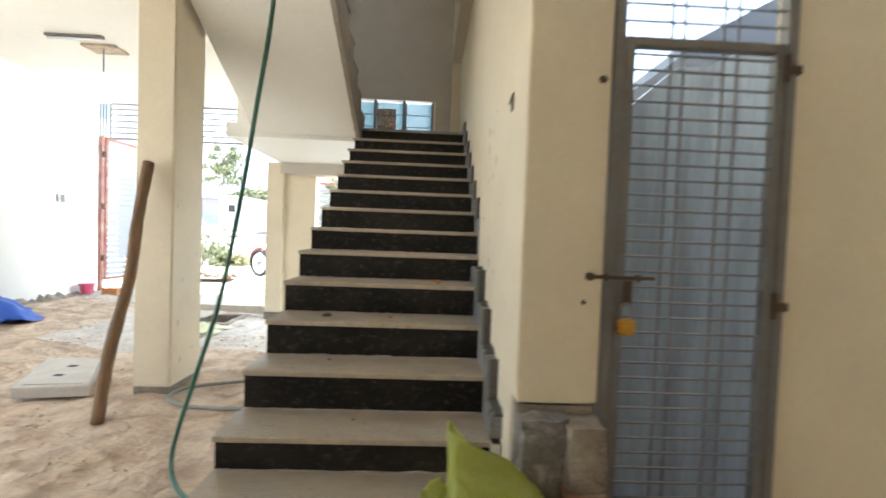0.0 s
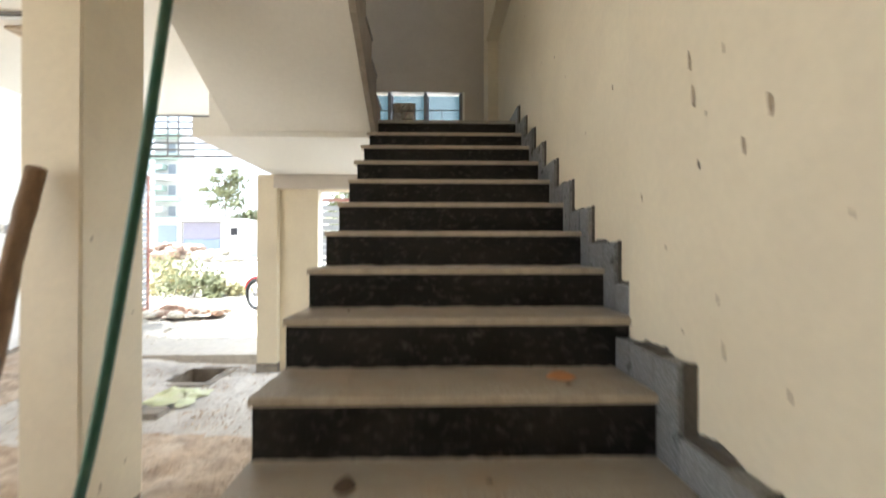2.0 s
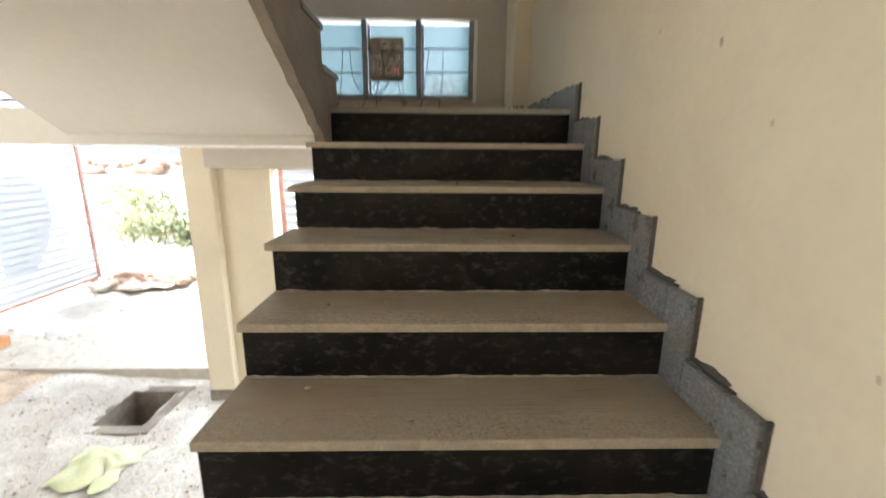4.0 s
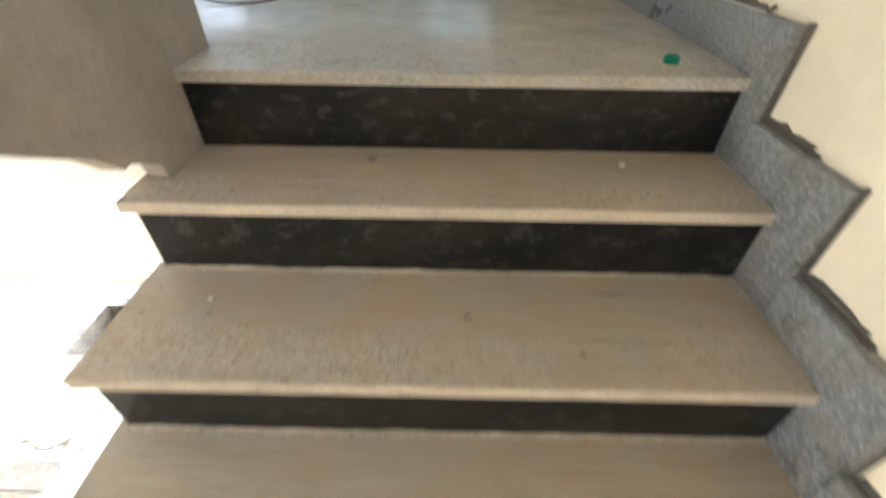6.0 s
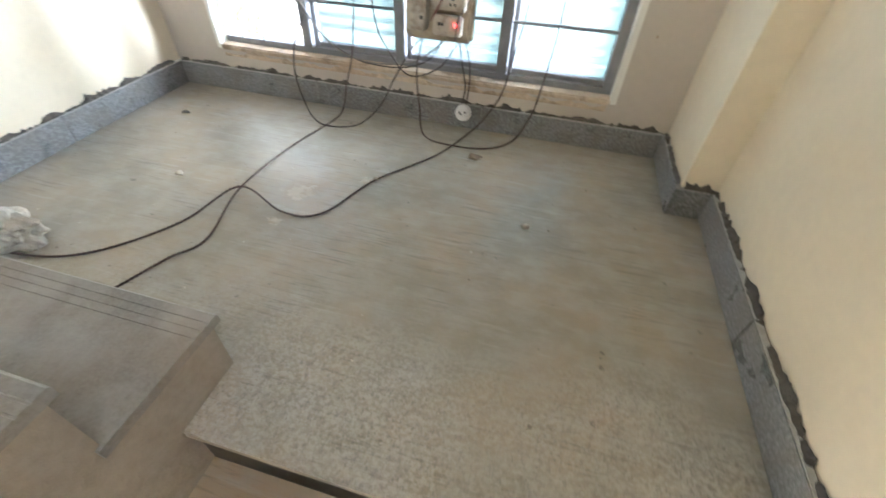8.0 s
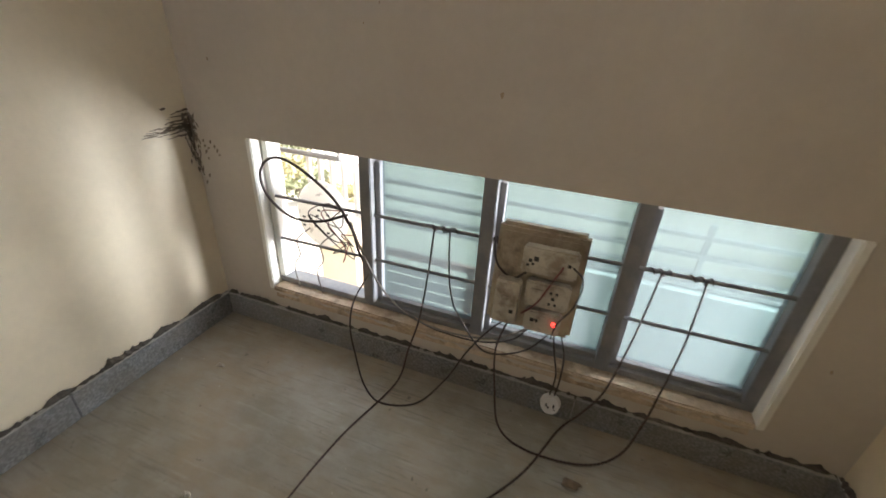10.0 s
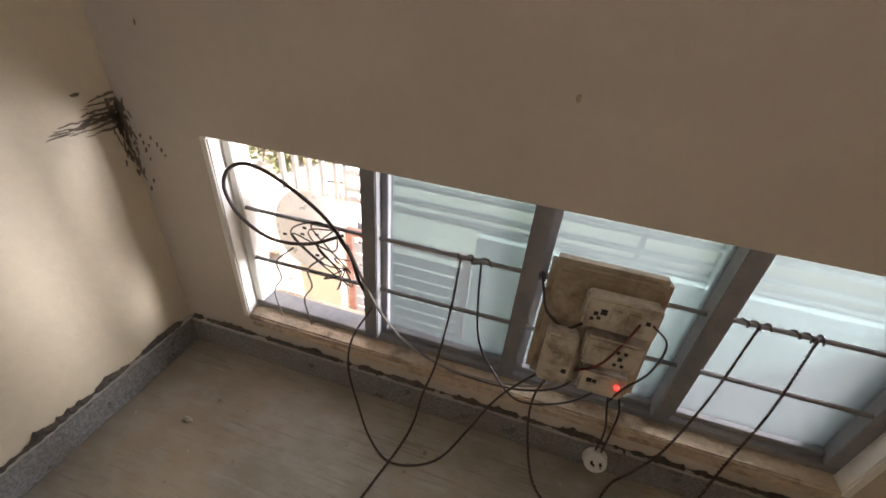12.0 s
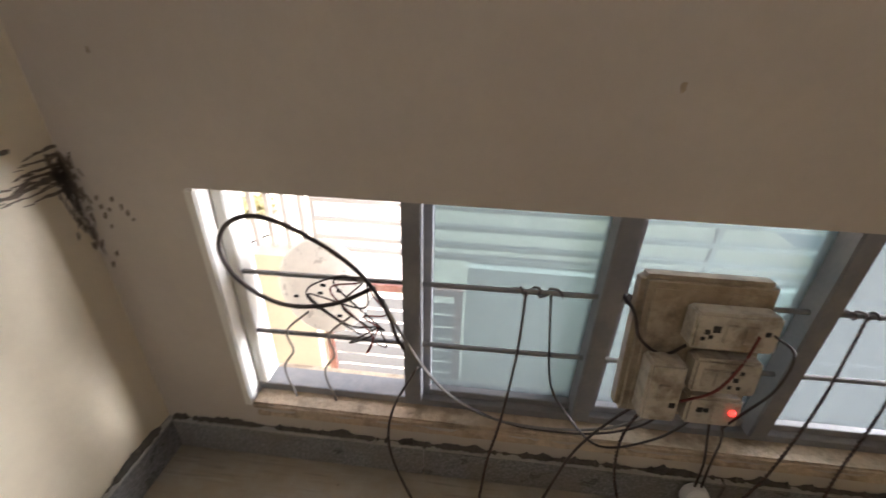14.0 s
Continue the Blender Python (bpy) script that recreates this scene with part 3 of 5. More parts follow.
stair = empty("stair_lower", "lower stair flight with granite treads and black risers", "stair", (0.6, 0, 0), kind="structure")
prof = [(front(-2) + 0.03, -0.2), (front(-2) + 0.03, top(-2) - 0.025)]
for k in range(-2, 11):
    prof += [(front(k + 1) + 0.03, top(k) - 0.025), (front(k + 1) + 0.03, top(k + 1) - 0.025)]
prof += [(3.10, 2.349), (3.10, 2.25), (2.9, 2.07), (0.15, -0.2)]
part("stair_body", prism(prof, 0.012, 1.189), SOFFIT, stair)
for k in range(-2, 13):
    y = front(k)
    back = k * GO + GO if k > -2 else front(-1)
    xr = 1.141 if k <= 3 else 1.211
    if k < 12:
        tb = tread_bm(0.0 if k < 9 else -0.015, xr, y, back + 0.028, top(k), grooves=())
        for f in tb.faces:
            f.material_index = 1 if f.calc_center_median().y < y + 0.004 else 0
        part("tread", tb, [TREAD, NOSE], stair)
        part("joint", ragged([(0.008, back + 0.0135, top(k) + 0.0005), (xr - 0.003, back + 0.0135, top(k) + 0.0005)], (0, 0, 1), 0.008, (0, -0.005, 0), 40.0 + k, step=0.012), BEAD, stair, "thin cement joint at the riser foot")
    part("riser", boxes(((0.006 if k < 12 else 0.043, y + 0.014, (top(k - 1) + 0.0005) if k > -2 else -0.1), (xr - 0.002, y + 0.0275, top(k) - 0.0245))), RISER, stair)

# stepped stone skirting on the wall beside the flight
skirting = empty("skirting_stair", "stepped grey granite skirting along the stair wall", "skirting", (1.2, 0, 0), kind="structure")
for k in range(0, 12):
    xw = 1.19 if k <= 3 else 1.235
    x0 = xw - (0.05 if k <= 3 else 0.026)
    y = k * GO
    part("skirting_piece", boxes(((x0, y + 0.026, top(k) + 0.0005), (xw - 0.001, y + GO - 0.092, top(k) + 0.105)), bevel=0.002), SKIRT, skirting)
    if k != 3:
        part("skirting_piece", boxes(((x0, y + GO - 0.09, top(k) + 0.0005), (xw - 0.001, y + GO + 0.024, top(k + 1) + 0.105)), bevel=0.002), SKIRT, skirting)
    else:
        part("skirting_piece", boxes(((x0, y + GO - 0.09, top(k) + 0.0005), (xw - 0.001, y + GO + 0.012, top(k) + 0.105)), bevel=0.002), SKIRT, skirting)
    part("mortar_bed", boxes(((x0 + 0.014, y + 0.012, top(k) + 0.1), (xw - 0.0005, y + GO - 0.1, top(k) + 0.1105)), ((x0 + 0.014, y + GO - 0.0965, top(k) + 0.1), (xw - 0.0005, y + GO - 0.088, top(k + 1 if k != 3 else k) + 0.1105))), MORTAR, skirting)

# ---- upper flight ----
flight = empty("stair_upper", "upper stair flight rising back over the lower one", "stair", (-0.6, 3.3, 2.55), kind="structure")
n_up = 10
prof = [(3.315, LAND + 0.002), (3.315, LAND + RISE - 0.025)]
for k in range(n_up):
    prof += [(3.315 - GO * (k + 1), LAND + RISE * (k + 1) - 0.025), (3.315 - GO * (k + 1), LAND + RISE * (k + 2) - 0.025)]
ye = 3.315 - GO * n_up - 0.3


def under(y):
    return 2.74 + 0.585 * (2.45 - y)


prof += [(ye, LAND + RISE * (n_up + 1) - 0.025), (ye, under(ye)), (3.015, under(3.015)), (3.015, LAND + 0.002)]
part("stair_body", prism(prof, -1.12, 0.0), SOFFIT, flight, "white plastered underside")
low = []
yy = 3.0
i = 0
while yy > ye + 0.05:
    low.append((yy, under(yy) - 0.004 - 0.028 * max(0, noise.noise((i * 0.33, 2, 0)) + 0.5 * noise.noise((i * 1.1, 5, 0)))))
    yy -= 0.022
    i += 1
side = [(3.315, 2.36)] + [p for p in prof[1:-3]] + [(ye, under(ye))] + low[::-1] + [(3.015, 2.36)]
part("side_face", prism(side, 0.0005, 0.042), PLASTER, flight, "raw unplastered side edge")
for k in range(n_up + 1):
    y = 3.332 - k * GO
    z = LAND + RISE * (k + 1)
    tb = tread_bm(-1.169, 0.05, y, y - GO - 0.028, z, sign=-1)
    for f in tb.faces:
        f.material_index = 1 if f.calc_center_median().y > y - 0.004 else 0
    part("tread", tb, [TREAD_GREY, SKIRTTOP], flight)
    part("riser", boxes(((-1.169, y - 0.0305, z - RISE + 0.0005), (-0.001, y - 0.0175, z - 0.0245))), RISER, flight)
wall("landing_upper", "upper floor slab at the head of the flight", SOFFIT, ((-1.169, -0.6, LAND + RISE * 11 - 0.2), (-0.02, ye - 0.001, LAND + RISE * 11 - 0.035)))

# ---- landing skirting ----
sk = empty("skirting_landing", "grey granite skirting round the landing", "skirting", (0, 4.6, LAND), kind="structure")
runs = [((-1.146, 4.628), (-0.42, 4.649)), ((-0.418, 4.628), (0.36, 4.649)), ((0.362, 4.628), (1.098, 4.649)),
        ((1.099, 4.248), (1.1195, 4.649)), ((1.121, 4.248), (1.212, 4.2695)), ((1.2125, 3.72), (1.2345, 4.2695)), ((1.2125, 3.205), (1.2345, 3.718)),
        ((-1.1695, 3.37), (-1.147, 3.99)), ((-1.1695, 3.992), (-1.147, 4.649))]
for a, b in runs:
    piece = boxes(((a[0], a[1], LAND + 0.0005), (b[0], b[1], LAND + 0.108)), bevel=0.003)
    for f in piece.faces:
        f.material_index = 1 if f.calc_center_median().z > LAND + 0.106 else 0
    part("skirting_piece", piece, [SKIRT, SKIRTTOP], sk)
crust = [((-1.15, 4.648), (1.10, 4.648), (0, -0.012, 0)), ((1.232, 3.2), (1.232, 4.26), (-0.014, 0, 0)), ((1.125, 4.262), (1.225, 4.262), (0, -0.01, 0)),
         ((1.112, 4.27), (1.112, 4.64), (-0.01, 0, 0)), ((-1.167, 3.37), (-1.167, 4.64), (0.014, 0, 0))]
for i, (a, b, d) in enumerate(crust):
    part("mortar_bed", ragged([(*a, LAND + 0.1), (*b, LAND + 0.1)], (0, 0, 1), 0.030, d, 2.0 + i * 1.7, step=0.006), MORTAR, sk, "ragged dark mortar above the skirting")
for i, k in enumerate(range(0, 12)):
    xw = 1.19 if k <= 3 else 1.235
    part("mortar_bed", ragged([(xw + 0.002, k * GO + 0.03, top(k) + 0.11), (xw + 0.002, k * GO + GO - 0.1, top(k) + 0.11)], (0, 0, 1), 0.02, (-0.008, 0, 0), 11 + k), MORTAR, skirting)

# ---- window ----
window = empty("window_1", "low four-part window with grey steel frame and blue-tinted panes", "window", (0, FY + 0.08, WZ0), kind="structure")
y0, y1 = FY + 0.045, FY + 0.105
part("window_frame", boxes(((WX0 + 0.022, y0 - 0.005, WZ0 + 0.02), (WX1 - 0.022, y1, WZ0 + 0.045)),  ((WX1 - 0.06, y0 - 0.005, WZ0 + 0.045), (WX1 - 0.022, y1, WZ1 - 0.0005)), bevel=0.002), FRAME, window, "grey steel outer frame")
for x in (-0.455, -0.02, 0.415):
    part("mullion", boxes(((x - 0.022, y0 - 0.02, WZ0 + 0.045), (x + 0.022, y1 - 0.002, WZ1 - 0.0005)), bevel=0.003), FRAME, window)
    part("sash_stile", boxes(((x + 0.023, y0 + 0.01, WZ0 + 0.046), (x + 0.042, y1 - 0.01, WZ1 - 0.025)), bevel=0.002), FRAME, window)
for a, b in ((-0.413, -0.042), (0.022, 0.393), (0.457, 0.825)):
    part("sash_rail", boxes(((a, y0 + 0.012, WZ0 + 0.046), (b, y1 - 0.012, WZ0 + 0.066)), bevel=0.002), FRAME, window)
    pane = part("pane", boxes(((a, y0 + 0.032, WZ0 + 0.066), (b, y0 + 0.036, WZ1 - 0.025))), PANE, window, "dusty blue-tinted glass pane")
    pane.visible_shadow = False
for z in (2.965, 3.145):
    part("bar", tube([(WX0, FY + 0.05, z), (WX1, FY + 0.05, z + 0.02)], 0.0065), METAL, window, "round grey steel bar")
part("jamb", boxes(((WX0 + 0.022, y0 - 0.005, WZ0 + 0.045), (WX0 + 0.05, y1, WZ1 - 0.0005)), bevel=0.003), WHITE, window, "white painted frame of the open bay")
part("reveal", boxes(((WX0 - 0.003, FY - 0.006, WZ0), (WX0 + 0.022, FY + 0.14, WZ1 - 0.001)), ((WX1 - 0.022, FY - 0.006, WZ0), (WX1 + 0.003, FY + 0.14, WZ1 - 0.001)), bevel=0.004), WHITE, window, "white plastered reveal")
part("window_sill", boxes(((WX0 + 0.022, FY - 0.012, WZ0 - 0.003), (WX1 - 0.022, FY + 0.148, WZ0 + 0.0195)), bevel=0.006), SILL, window, "crumbling dusty mortar sill")
part("mortar_bed", ragged([(WX0 + 0.03, FY - 0.001, WZ0 - 0.03), (WX1 - 0.03, FY - 0.001, WZ0 - 0.03)], (0, 0, 1), 0.03, (0, -0.006, 0), 31.0), SILL, window)

# ---- grille door ----
door = empty("door_1", "locked grey steel grille door with a brass padlock", "door", (1.83, -0.2, 0.05), kind="structure")
DX0, DX1, DY, DZ0, DZ1 = 1.53, 2.12, -0.205, 0.08, 2.07
part("door_frame", boxes(((1.4905, DY - 0.02, 0.0), (1.527, DY + 0.03, 2.6)), ((2.123, DY - 0.02, 0.0), (2.159, DY + 0.03, 2.6)), ((1.527, DY - 0.02, 2.565), (2.123, DY + 0.03, 2.6)), bevel=0.003), METAL, door, "grey angle-steel frame")
part("leaf_frame", boxes(((DX0, DY - 0.015, DZ0), (DX0 + 0.035, DY + 0.02, DZ1)), ((DX1 - 0.035, DY - 0.015, DZ0), (DX1, DY + 0.02, DZ1)),
     ((DX0 + 0.035, DY - 0.015, DZ1 - 0.035), (DX1 - 0.035, DY + 0.02, DZ1)), ((DX0 + 0.035, DY - 0.015, DZ0), (DX1 - 0.035, DY + 0.02, DZ0 + 0.035)), bevel=0.003), METAL, door)
z = DZ0 + 0.085
while z < DZ1 - 0.05:
    part("bar", tube([(DX0 + 0.035, DY, z), (DX1 - 0.035, DY, z - 0.003)], 0.0045, 6), METAL, door)
    z += 0.056
z = DZ1 + 0.06
while z < 2.56:
    part("bar", tube([(1.527, DY, z), (2.123, DY, z)], 0.0045, 6), METAL, door)
    z += 0.062
for f in (0.30, 0.38, 0.63, 0.72):
    x = DX0 + (DX1 - DX0) * f
    part("bar", tube([(x, DY + 0.008, DZ0 + 0.03), (x, DY + 0.008, 2.57)], 0.005, 6), METAL, door)
part("hasp", boxes(((1.42, DY - 0.033, 1.199), (1.67, DY - 0.02, 1.212)), ((1.425, DY - 0.036, 1.192), (1.445, DY + 0.03, 1.219)), ((1.55, DY - 0.036, 1.11), (1.585, DY - 0.026, 1.198)), ((1.48, DY - 0.036, 1.192), (1.495, DY - 0.018, 1.219)), ((1.60, DY - 0.036, 1.192), (1.615, DY - 0.014, 1.219)), bevel=0.003), RUST, door, "rusty sliding bolt and hasp")
for z in (1.98, 1.12):
    part("hinge", boxes(((2.112, DY - 0.03, z - 0.05), (2.13, DY - 0.014, z + 0.05)), ((2.13, DY - 0.027, z - 0.02), (2.175, DY + 0.01, z + 0.012)), bevel=0.004), RUST, door, "rusty hinge")
part("bolt_hole", boxes(((1.44, -0.222, 1.90), (1.47, -0.208, 1.925)), ((1.41, -0.22, 1.10), (1.43, -0.208, 1.12)), bevel=0.006), RUST, door)
lock = empty("padlock", "brass padlock hanging on the door hasp", "padlock", (1.567, DY - 0.03, 1.05))
part("lock_body", boxes(((1.535, DY - 0.05, 1.0), (1.60, DY - 0.022, 1.06)), bevel=0.008), BRASS, lock)
part("shackle", tube(spline([(1.547, DY - 0.036, 1.055), (1.547, DY - 0.036, 1.095), (1.567, DY - 0.036, 1.115), (1.587, DY - 0.036, 1.095), (1.587, DY - 0.036, 1.055)]), 0.005), METAL, lock, "steel shackle")

# mortar and broken brick round the door foot
def rock(center, size, seed, sub=2, amount=0.35):
    bm = bmesh.new()
    bmesh.ops.create_icosphere(bm, subdivisions=sub, radius=0.5)
    for v in bm.verts:
        n = 1 + amount * noise.noise(v.co * 2.3 + Vector((seed, 0, seed))) + amount * 0.5 * noise.noise(v.co * 6 + Vector((0, seed, 0)))
        v.co = Vector((v.co.x * size[0], v.co.y * size[1], v.co.z * size[2])) * n + Vector(center)
    return bm


def chunk(a, b, seed, amount=0.012, cuts=5):
    """A block with worn, uneven faces."""
    bm = bm_box(bmesh.new(), a, b)
    bmesh.ops.subdivide_edges(bm, edges=bm.edges[:], cuts=cuts, use_grid_fill=True)
    for v in bm.verts:
        v.co += Vector([amount * noise.noise(v.co * 14 + Vector((seed, i * 7, 0))) * 2 for i in range(3)])
    return bm


thing("mortar_block", chunk((1.205, -0.265, 0.40), (1.372, -0.185, 0.70), 6, 0.009, 12), MORTARGREY, "rough dark mortar lump on the pilaster foot", "mortar")
thing("mortar_block", chunk((1.36, -0.315, 0.47), (1.482, -0.185, 0.69), 4, 0.007, 8), CONCRETE, "broken pale block mortared against the pilaster foot", "block")
thing("brick", chunk((1.355, -0.33, 0.412), (1.485, -0.19, 0.468), 12, 0.008, 6), BRICKM, "half red brick bedded under the pale block", "brick")
thing("brick_kerb", chunk((1.32, -0.85, -0.05), (1.50, -0.19, 0.41), 8, 0.022, 8), BRICKM, "rough brick and mortar kerb before the grille door", "kerb")
thing("threshold", chunk((1.505, -0.36, -0.1), (2.155, 0.05, 0.06), 9, 0.008), CONCRETE, "rough concrete door threshold", "threshold", "structure")
box = empty("wall_box", "small open electrical box cut in the pilaster", "electrical box", (1.19, 0.076, 1.91))
# a dark plate on the plaster stands for the shaded inside of the box
part("rim", boxes(((1.184, 0.058, 1.875), (1.1895, 0.094, 1.95)), bevel=0.002), DARKGAP, box)
part("wire_stub", tube([(1.183, 0.075, 1.93), (1.172, 0.07, 1.90)], 0.004), GREYWIRE, box)

# ---- loose things on the ground floor ----
def cloth(nu, nv, shape, thick=0.0):
    """A sheet from a function of (u, v) in 0..1."""
    bm = bmesh.new()
    g = [[bm.verts.new(shape(i / nu, j / nv)) for j in range(nv + 1)] for i in range(nu + 1)]
    for i in range(nu):
        for j in range(nv):
            bm.faces.new((g[i][j], g[i + 1][j], g[i + 1][j + 1], g[i][j + 1]))
    if thick:
        bmesh.ops.solidify(bm, geom=bm.faces[:], thickness=thick)
    return bm


stick = thing("wooden_pole", tube(spline([(-1.33, 1.14, -0.01), (-1.335, 1.25, 0.45), (-1.30, 1.38, 0.95), (-1.32, 1.49, 1.40), (-1.318, 1.595, 1.82)], 10), 0.042, 10,
              [0.92 + 0.16 * noise.noise((i * 0.35, 3, 0)) for i in range(41)]), WOOD, "knobbly bare wooden pole leaning against the column", "wooden pole", smooth=True)

# the lime plastic sack hangs over the stair end on the brick kerb
def along_curve(pts, t):
    """A point on a polyline, t in 0..1."""
    f = t * (len(pts) - 1)
    k = min(int(f), len(pts) - 2)
    return Vector(pts[k]).lerp(Vector(pts[k + 1]), f - k)


BACK = spline([(0.955, -0.24, 0.46), (0.945, -0.25, 0.56), (0.938, -0.26, 0.685), (1.00, -0.25, 0.625), (1.10, -0.24, 0.575), (1.22, -0.24, 0.48), (1.31, -0.26, 0.36), (1.36, -0.30, 0.20), (1.38, -0.34, 0.05)], 6)
FRONT = spline([(0.905, -0.40, 0.36), (0.925, -0.42, 0.44), (0.955, -0.44, 0.49), (1.02, -0.48, 0.475), (1.10, -0.50, 0.455), (1.19, -0.52, 0.39), (1.27, -0.54, 0.28), (1.33, -0.56, 0.14), (1.35, -0.58, 0.02)], 6)


def sack(u, v):
    p = along_curve(BACK, u).lerp(along_curve(FRONT, u), v)
    bulge = 0.05 * math.sin(math.pi * v) * min(1, 4 * u)
    fold = 0.020 * math.sin(14 * v + 9 * u) * math.sin(math.pi * u) + 0.016 * noise.noise((u * 9, v * 7, 1)) + 0.008 * noise.noise((u * 22, v * 18, 5))
    return p + Vector((0.3, -0.35, 0.9)) * (bulge + fold)


def sack_mouth(u, v):
    a = 2 * math.pi * u
    r = 0.045 + 0.012 * math.sin(3 * a + 1) + 0.012 * noise.noise((math.cos(a) * 2, math.sin(a) * 2, v * 3))
    r *= 0.7 + 0.5 * v
    c = Vector((0.925, -0.36, 0.50)).lerp(Vector((0.872, -0.42, 0.455)), v)
    return c + Vector((0.35 * r * math.cos(a), -0.4 * r * math.cos(a), 1.35 * r * math.sin(a)))


bag = empty("plastic_sack", "crumpled yellow-green plastic sack lying over the stair foot", "sack", (1.05, -0.4, 0.3))
part("sheet", cloth(64, 26, sack, 0.003), LIME, bag, smooth=True)
part("mouth", cloth(30, 10, sack_mouth, 0.003), LIME, bag, "rolled open edge of the sack", smooth=True)
part("inner_fold", cloth(24, 16, lambda u, v: (1.10 + 0.34 * (u - 0.5), -0.36 - 0.26 * v + 0.02 * math.sin(8 * u), 0.0 + 0.40 * math.sin(math.pi * (0.1 + 0.8 * u)) * (1 - 0.75 * v) + 0.025 * noise.noise((u * 7, v * 6, 0))), 0.003), LIME, bag, smooth=True)


def tarp_shape(u, v):
    a = 2 * math.pi * u
    r = v * (0.78 + 0.22 * noise.noise((math.cos(a) * 1.6, math.sin(a) * 1.6, 2)))
    fold = 0.07 * noise.noise((math.cos(a) * 3.5 + r * 2, math.sin(a) * 3.5, r * 3)) + 0.035 * noise.noise((math.cos(a) * 9, math.sin(a) * 9, r * 7))
    z = 0.62 * (1 - v) ** 1.3 + fold * (0.3 + v) * 1.2
    x, y = -4.62 + 0.80 * r * math.cos(a), 3.35 + 0.95 * r * math.sin(a)
    return (max(-4.86, x), y, max(ground_height(x, y) + 0.015, z + 0.12))


thing("tarpaulin", cloth(90, 22, tarp_shape), TARP, "crumpled blue tarpaulin heaped by the white wall", "tarpaulin", smooth=True)

cover = empty("manhole_cover", "square concrete inspection cover lying askew on the soil", "manhole cover", (-2.22, 1.9, 0.05))
cov = prism([(-2.19, 1.44), (-1.69, 1.52), (-2.13, 2.22), (-2.57, 2.18)], 0.02, 0.10, "z")
bmesh.ops.bevel(cov, geom=cov.edges[:], offset=0.006, segments=2, affect='EDGES')
part("slab", cov, COVERM, cover)
part("rim", prism([(-2.165, 1.505), (-1.775, 1.567), (-2.14, 2.155), (-2.475, 2.12)], 0.1005, 0.106, "z"), COVERM, cover)
# dark plates on the rim paint the shade of two lifting holes
for x, y in ((-2.08, 1.72), (-2.16, 1.95)):
    part("lifting_hole", boxes(((x - 0.035, y - 0.02, 0.1062), (x + 0.035, y + 0.02, 0.109)), bevel=0.001), DARKGAP, cover)

thing("garden_hose", tube(spline([(0.045, 0.62, 3.75), (0.02, 0.61, 3.2), (-0.03, 0.60, 2.5), (-0.10, 0.60, 2.0), (-0.165, 0.60, 1.55), (-0.268, 0.60, 0.97), (-0.385, 0.60, 0.55), (-0.475, 0.60, 0.25), (-0.50, 0.58, 0.10), (-0.44, 0.48, 0.035), (-0.31, 0.34, 0.025), (-0.17, 0.26, 0.025)], 10), 0.012, 10), HOSE, "green garden hose hanging down beside the stair", "hose", smooth=True)
part("end_fitting", tube([(-0.19, 0.275, 0.025), (-0.15, 0.245, 0.025)], 0.015, 10), BLACK, bpy.data.objects["garden_hose"], "hose end fitting")
thing("grey_hose", tube(spline([(-0.03, 2.05, 0.02), (-0.40, 2.02, 0.02), (-0.80, 1.88, 0.02), (-1.05, 1.75, 0.025), (-1.125, 1.62, 0.02), (-1.04, 1.47, 0.02), (-0.80, 1.37, 0.02), (-0.4, 1.36, 0.02), (-0.02, 1.37, 0.02)], 10), 0.014, 8), GREYHOSE, "faded grey hose looped on the soil round the column foot", "hose", smooth=True)

thing("plastic_scrap", cloth(20, 14, lambda u, v: (-2.22 + 0.48 * u + 0.07 * noise.noise((u * 3, v * 4, 9)), 3.55 + 0.42 * v + 0.09 * noise.noise((u * 4, v * 3, 6)), 0.02 + 0.10 * math.sin(math.pi * u) * math.sin(math.pi * v) * (0.6 + 0.8 * noise.noise((u * 5, v * 5, 3))) + 0.02 * abs(noise.noise((u * 9, v * 9, 0))))), PALELIME, "crumpled pale lime plastic sheet on the ground by the pit", "plastic sheet", smooth=True)
thing("concrete_slab", chunk((-2.5, 3.25, 0.0), (-1.85, 3.42, 0.055), 5, 0.004, 4), CONCRETE, "loose concrete slab edge lying on the soil", "slab")
pot = empty("plant_pot", "small pink plastic pot by the wall end", "pot", (-4.72, 5.3, 0.2))
pb = bmesh.new()
bmesh.ops.create_cone(pb, cap_ends=True, segments=20, radius1=0.075, radius2=0.1, depth=0.16, matrix=Matrix.Translation((-4.72, 5.3, 0.27)))
part("pot_body", pb, PINK, pot)
pb = bmesh.new()
bmesh.ops.create_cone(pb, cap_ends=True, segments=20, radius1=0.11, radius2=0.11, depth=0.025, matrix=Matrix.Translation((-4.72, 5.3, 0.345)))
part("pot_rim", pb, PINK, pot)
thing("clay_brick", chunk((-4.58, 5.42, 0.16), (-4.32, 5.54, 0.27), 3, 0.006, 3), CLAYPOT, "orange clay brick on the ground by the gate post", "brick")
sw = empty("switch_box", "small grey electrical box on the white wall", "switch box", (-4.88, 5.0, 1.72))
part("box_body", boxes(((-4.9, 4.93, 1.66), (-4.885, 5.07, 1.78)), bevel=0.003), METAL, sw)
part("cover_plate", boxes(((-4.885, 4.93, 1.665), (-4.878, 4.985, 1.775)), bevel=0.002), PLASTIC, sw)
